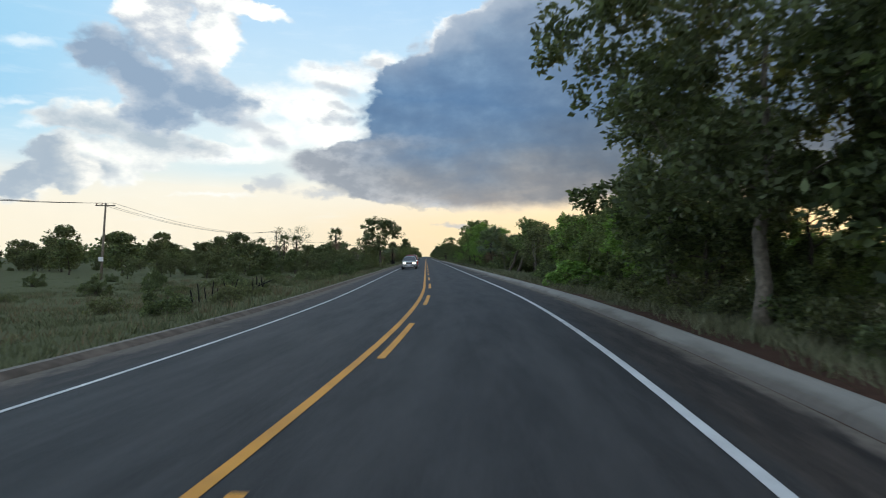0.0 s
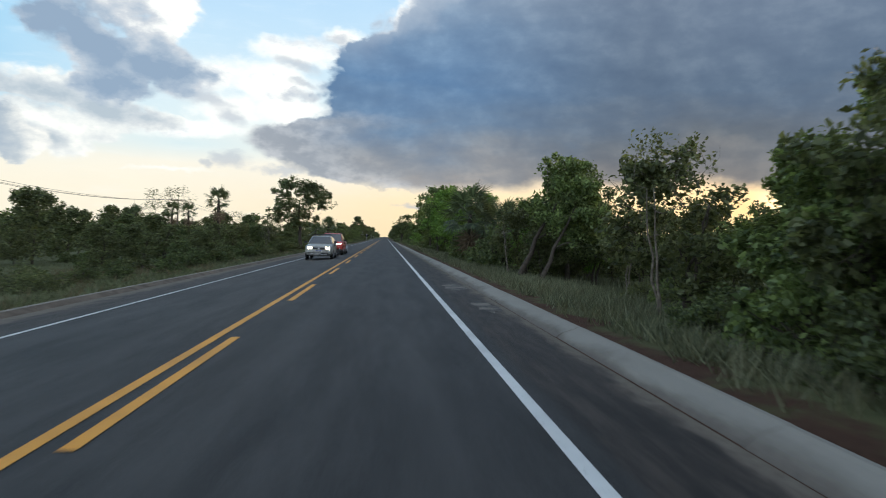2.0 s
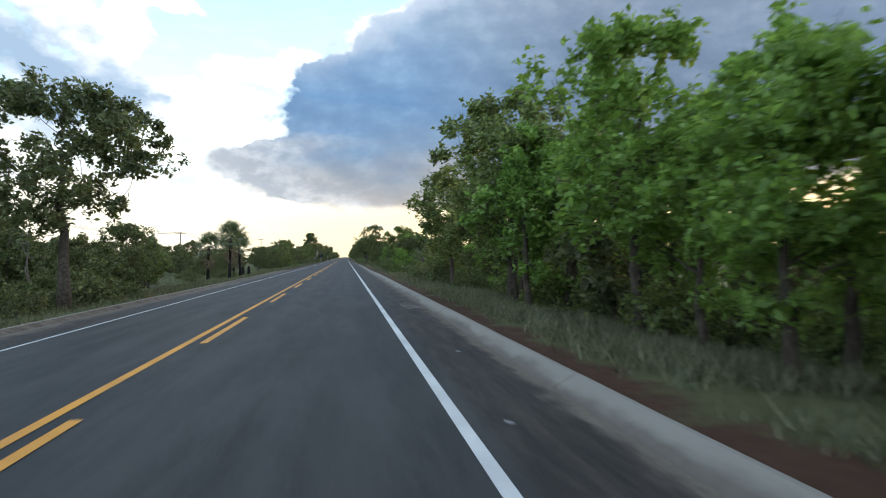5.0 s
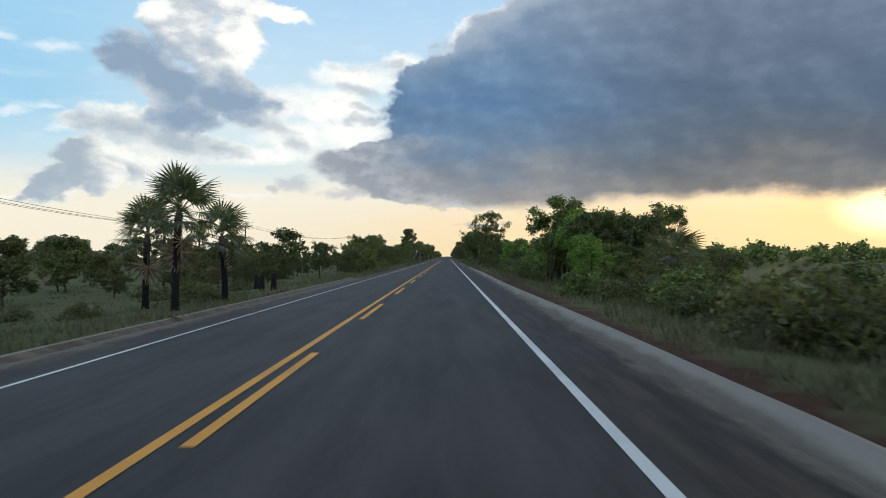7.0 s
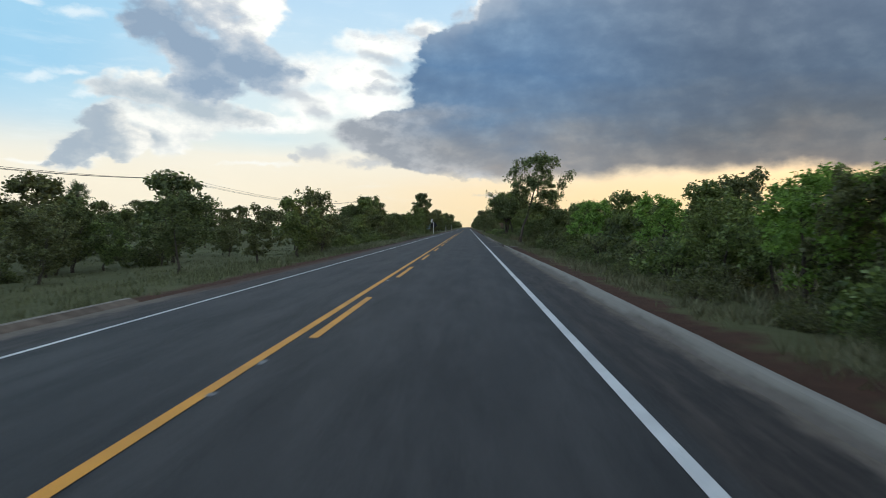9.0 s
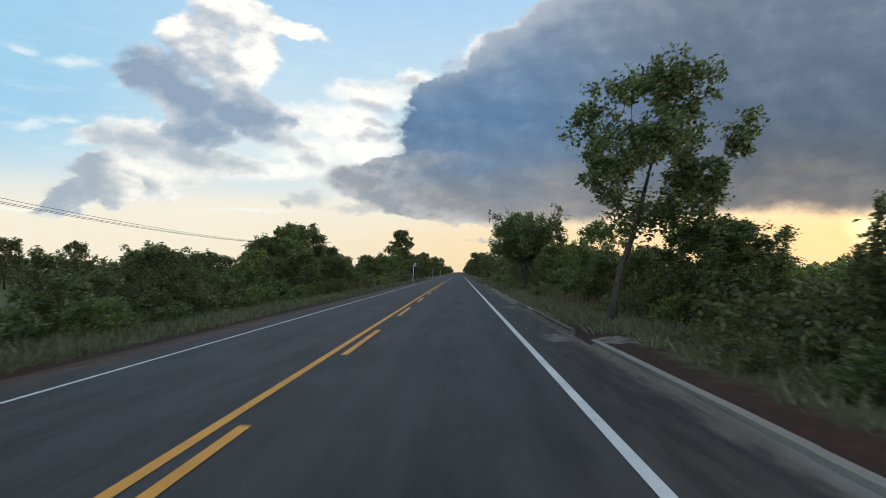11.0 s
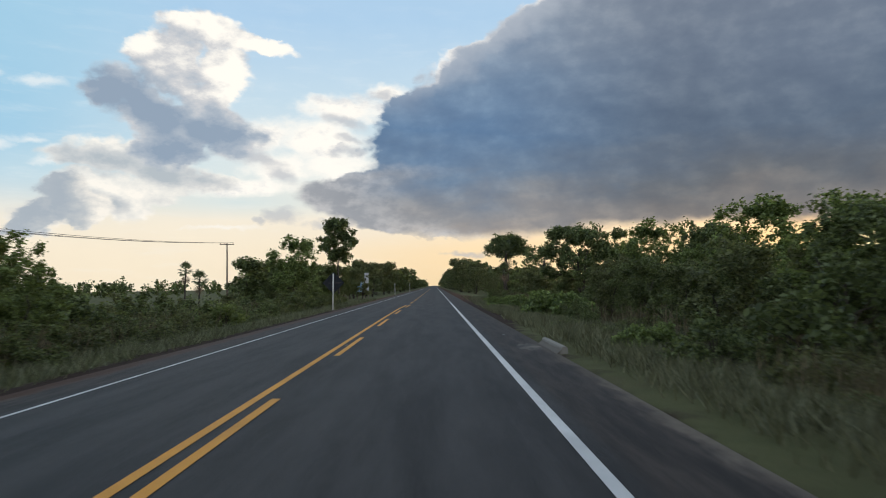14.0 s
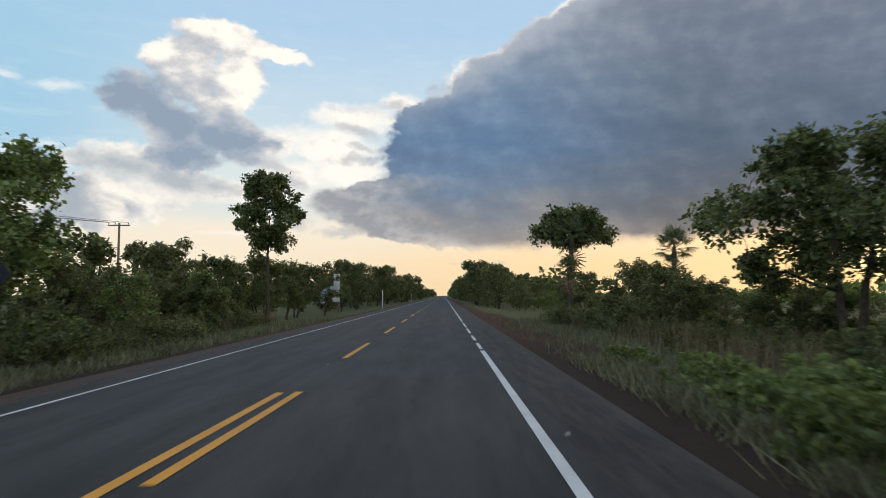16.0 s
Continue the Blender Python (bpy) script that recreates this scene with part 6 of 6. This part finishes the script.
def pickup(x, y):
    car = thing("pickup_truck", "red pickup truck with headlights on, in the oncoming lane", "car")
    part("body", lofted([(0.0, 0.68, 0.38, 0.88), (0.03, 0.77, 0.32, 0.95), (0.14, 0.84, 0.28, 1.0), (0.36, 0.87, 0.27, 1.03), (1.00, 0.88, 0.26, 1.08), (1.35, 0.87, 0.26, 1.07),
                         (3.05, 0.87, 0.27, 1.08), (3.2, 0.865, 0.28, 1.08), (4.35, 0.85, 0.32, 1.06), (4.45, 0.80, 0.40, 1.02)]).mesh("body", RED, True), car)
    cabin(car, RED, 0.92, 1.72, 2.8, 3.25, 1.03, 1.64, 0.81, 0.64)
    front(car, 0.82, 0.34, 0.88, COLD_LAMP, 0.36, 0.075, 0.28, "bright white headlight", slant=0.06)
    flanks(car, 0.87, 1.2, 3.1, 0.27, 1.0, [1.35, 2.15, 2.95])
    part("front_skirt", lofted([(-0.02, 0.70, 0.24, 0.50), (0.02, 0.79, 0.22, 0.53), (0.14, 0.862, 0.21, 0.55), (0.38, 0.888, 0.22, 0.55)]).mesh("front_skirt", MUDDY, True), car, "black plastic lower front, dusty")
    part("air_intake", Form().box((-0.5, -0.05, 0.40), (0.5, 0.05, 0.48)).mesh("air_intake", BLACK_TRIM), car, "dark air intake")
    for s in (-1, 1):
        a, b = sorted((s * 0.80, s * 0.858))
        part("tail_lamp", Form().box((a, 4.20, 0.78), (b, 4.42, 1.02)).mesh("tail_lamp", PLATE), car, "pale tail lamp cover")
        part("door_cladding", Form().box((min(s * 0.86, s * 0.895), 1.2, 0.30), (max(s * 0.86, s * 0.895), 3.1, 0.47)).mesh("door_cladding", MUDDY), car, "dusty black door cladding")
    mirrors(car, BLACK_TRIM, 0.85, 1.35, 1.05)
    for wx in (-0.86, 0.86):
        for wy in (0.78, 3.55):
            part("wheel_arch", Form().tube([(wx * 0.9, wy, 0.36), (wx * 1.021, wy, 0.36)], 0.42, 20).mesh("arch", BLACK_TRIM), car, "black wheel arch")
            wheel(car, wx * 1.035, wy, 0.34, 0.22)
    for s in (-1, 1):
        part("roof_rail", Form().tube([(s * 0.59, 1.82, 1.60), (s * 0.59, 1.95, 1.68), (s * 0.59, 2.6, 1.68), (s * 0.59, 2.75, 1.60)], 0.018, 6).mesh("rail", BLACK_TRIM), car, "black roof rail")
    car.matrix_basis = pose(x, y, level(x, y) - 0.005, 0, 0.0, 0)
    trailer = thing("small_trailer", "small grey flat trailer hitched behind the pickup", "trailer")
    part("bed", Form().box((-0.62, 0, 0.56), (0.62, 1.5, 0.62)).mesh("bed", WOOD_GREY), trailer, "worn plank bed")
    for sx in (-0.6, 0.6):
        part("frame_rail", Form().box((sx - 0.03, -0.02, 0.47), (sx + 0.03, 1.52, 0.56)).mesh("frame_rail", RIM), trailer, "dull metal frame rail")
        part("drawbar", Form().tube([(sx, 0.05, 0.5), (0, -0.7, 0.48)], 0.032, 6).mesh("drawbar", RIM), trailer, "dull metal drawbar")
        part("side_rail", Form().tube([(sx, 0.02, 0.72), (sx, 1.48, 0.72)], 0.02, 6).mesh("side_rail", RIM), trailer, "thin metal side rail")
        for yy in (0.06, 0.75, 1.44):
            part("rail_post", Form().tube([(sx, yy, 0.60), (sx, yy, 0.72)], 0.016, 6).mesh("rail_post", RIM), trailer, "thin metal post")
    part("axle", Form().tube([(-0.8, 0.85, 0.29), (0.8, 0.85, 0.29)], 0.035, 8).mesh("axle", BLACK_TRIM), trailer, "dark axle")
    for sx in (-1, 1):
        wheel(trailer, sx * 0.86, 0.85, 0.29, 0.17)
        arc = [(0.85 + 0.36 * math.cos(a), 0.29 + 0.36 * math.sin(a)) for a in np.linspace(0.3, math.pi - 0.3, 9)]
        guard = [(sx * xx, yy, zz + dz) for dz in (0, 0.02) for xx in (0.64, 0.9) for yy, zz in arc]
        n, m = 9, 18
        faces = []
        for k in range(8):
            faces += [(k, k + 1, n + k + 1, n + k), (m + k, m + n + k, m + n + k + 1, m + k + 1), (k, m + k, m + k + 1, k + 1), (n + k, n + k + 1, m + n + k + 1, m + n + k)]
        part("mudguard", Form().add(guard, faces + [(0, n, m + n, m), (8, m + 8, m + n + 8, n + 8)]).mesh("mudguard", RIM), trailer, "bent metal mudguard")
    trailer.matrix_basis = pose(x, y + 5.05, level(x, y) - 0.005)


def hatchback(x, y):
    car = thing("hatchback_car", "older silver hatchback with warm headlights and roof rack", "car")
    part("body", lofted([(0.0, 0.70, 0.34, 0.79), (0.05, 0.76, 0.28, 0.84), (0.3, 0.81, 0.24, 0.89), (1.0, 0.82, 0.22, 0.96), (1.2, 0.82, 0.22, 0.98),
                         (3.3, 0.82, 0.23, 1.0), (3.7, 0.80, 0.28, 0.98), (3.8, 0.74, 0.36, 0.94)]).mesh("body", SILVER, True), car)
    cabin(car, SILVER, 0.95, 1.6, 3.0, 3.65, 0.95, 1.44, 0.76, 0.57)
    front(car, 0.80, 0.30, 0.78, WARM_LAMP, 0.24, 0.16, 0.16, "glowing warm headlight")
    flanks(car, 0.82, 1.1, 2.8, 0.24, 0.93, [1.1, 1.95, 2.75])
    mirrors(car, BLACK_TRIM, 0.8, 1.2, 0.98)
    for wx in (-0.81, 0.81):
        for wy in (0.7, 3.15):
            part("wheel_arch", Form().tube([(wx * 0.9, wy, 0.31), (wx * 1.021, wy, 0.31)], 0.36, 20).mesh("arch", BLACK_TRIM), car, "black wheel arch")
            wheel(car, wx * 1.035, wy, 0.29, 0.19)
    for yy in (1.85, 2.7):
        part("roof_bar", Form().tube([(-0.56, yy, 1.42), (-0.56, yy, 1.52), (0.56, yy, 1.52), (0.56, yy, 1.42)], 0.02, 6).mesh("roof_bar", BLACK_TRIM), car, "black roof bar")
    car.matrix_basis = pose(x, y, level(x, y) - 0.005)


pickup(-1.75, 95.6)
hatchback(-1.75, 86.6)
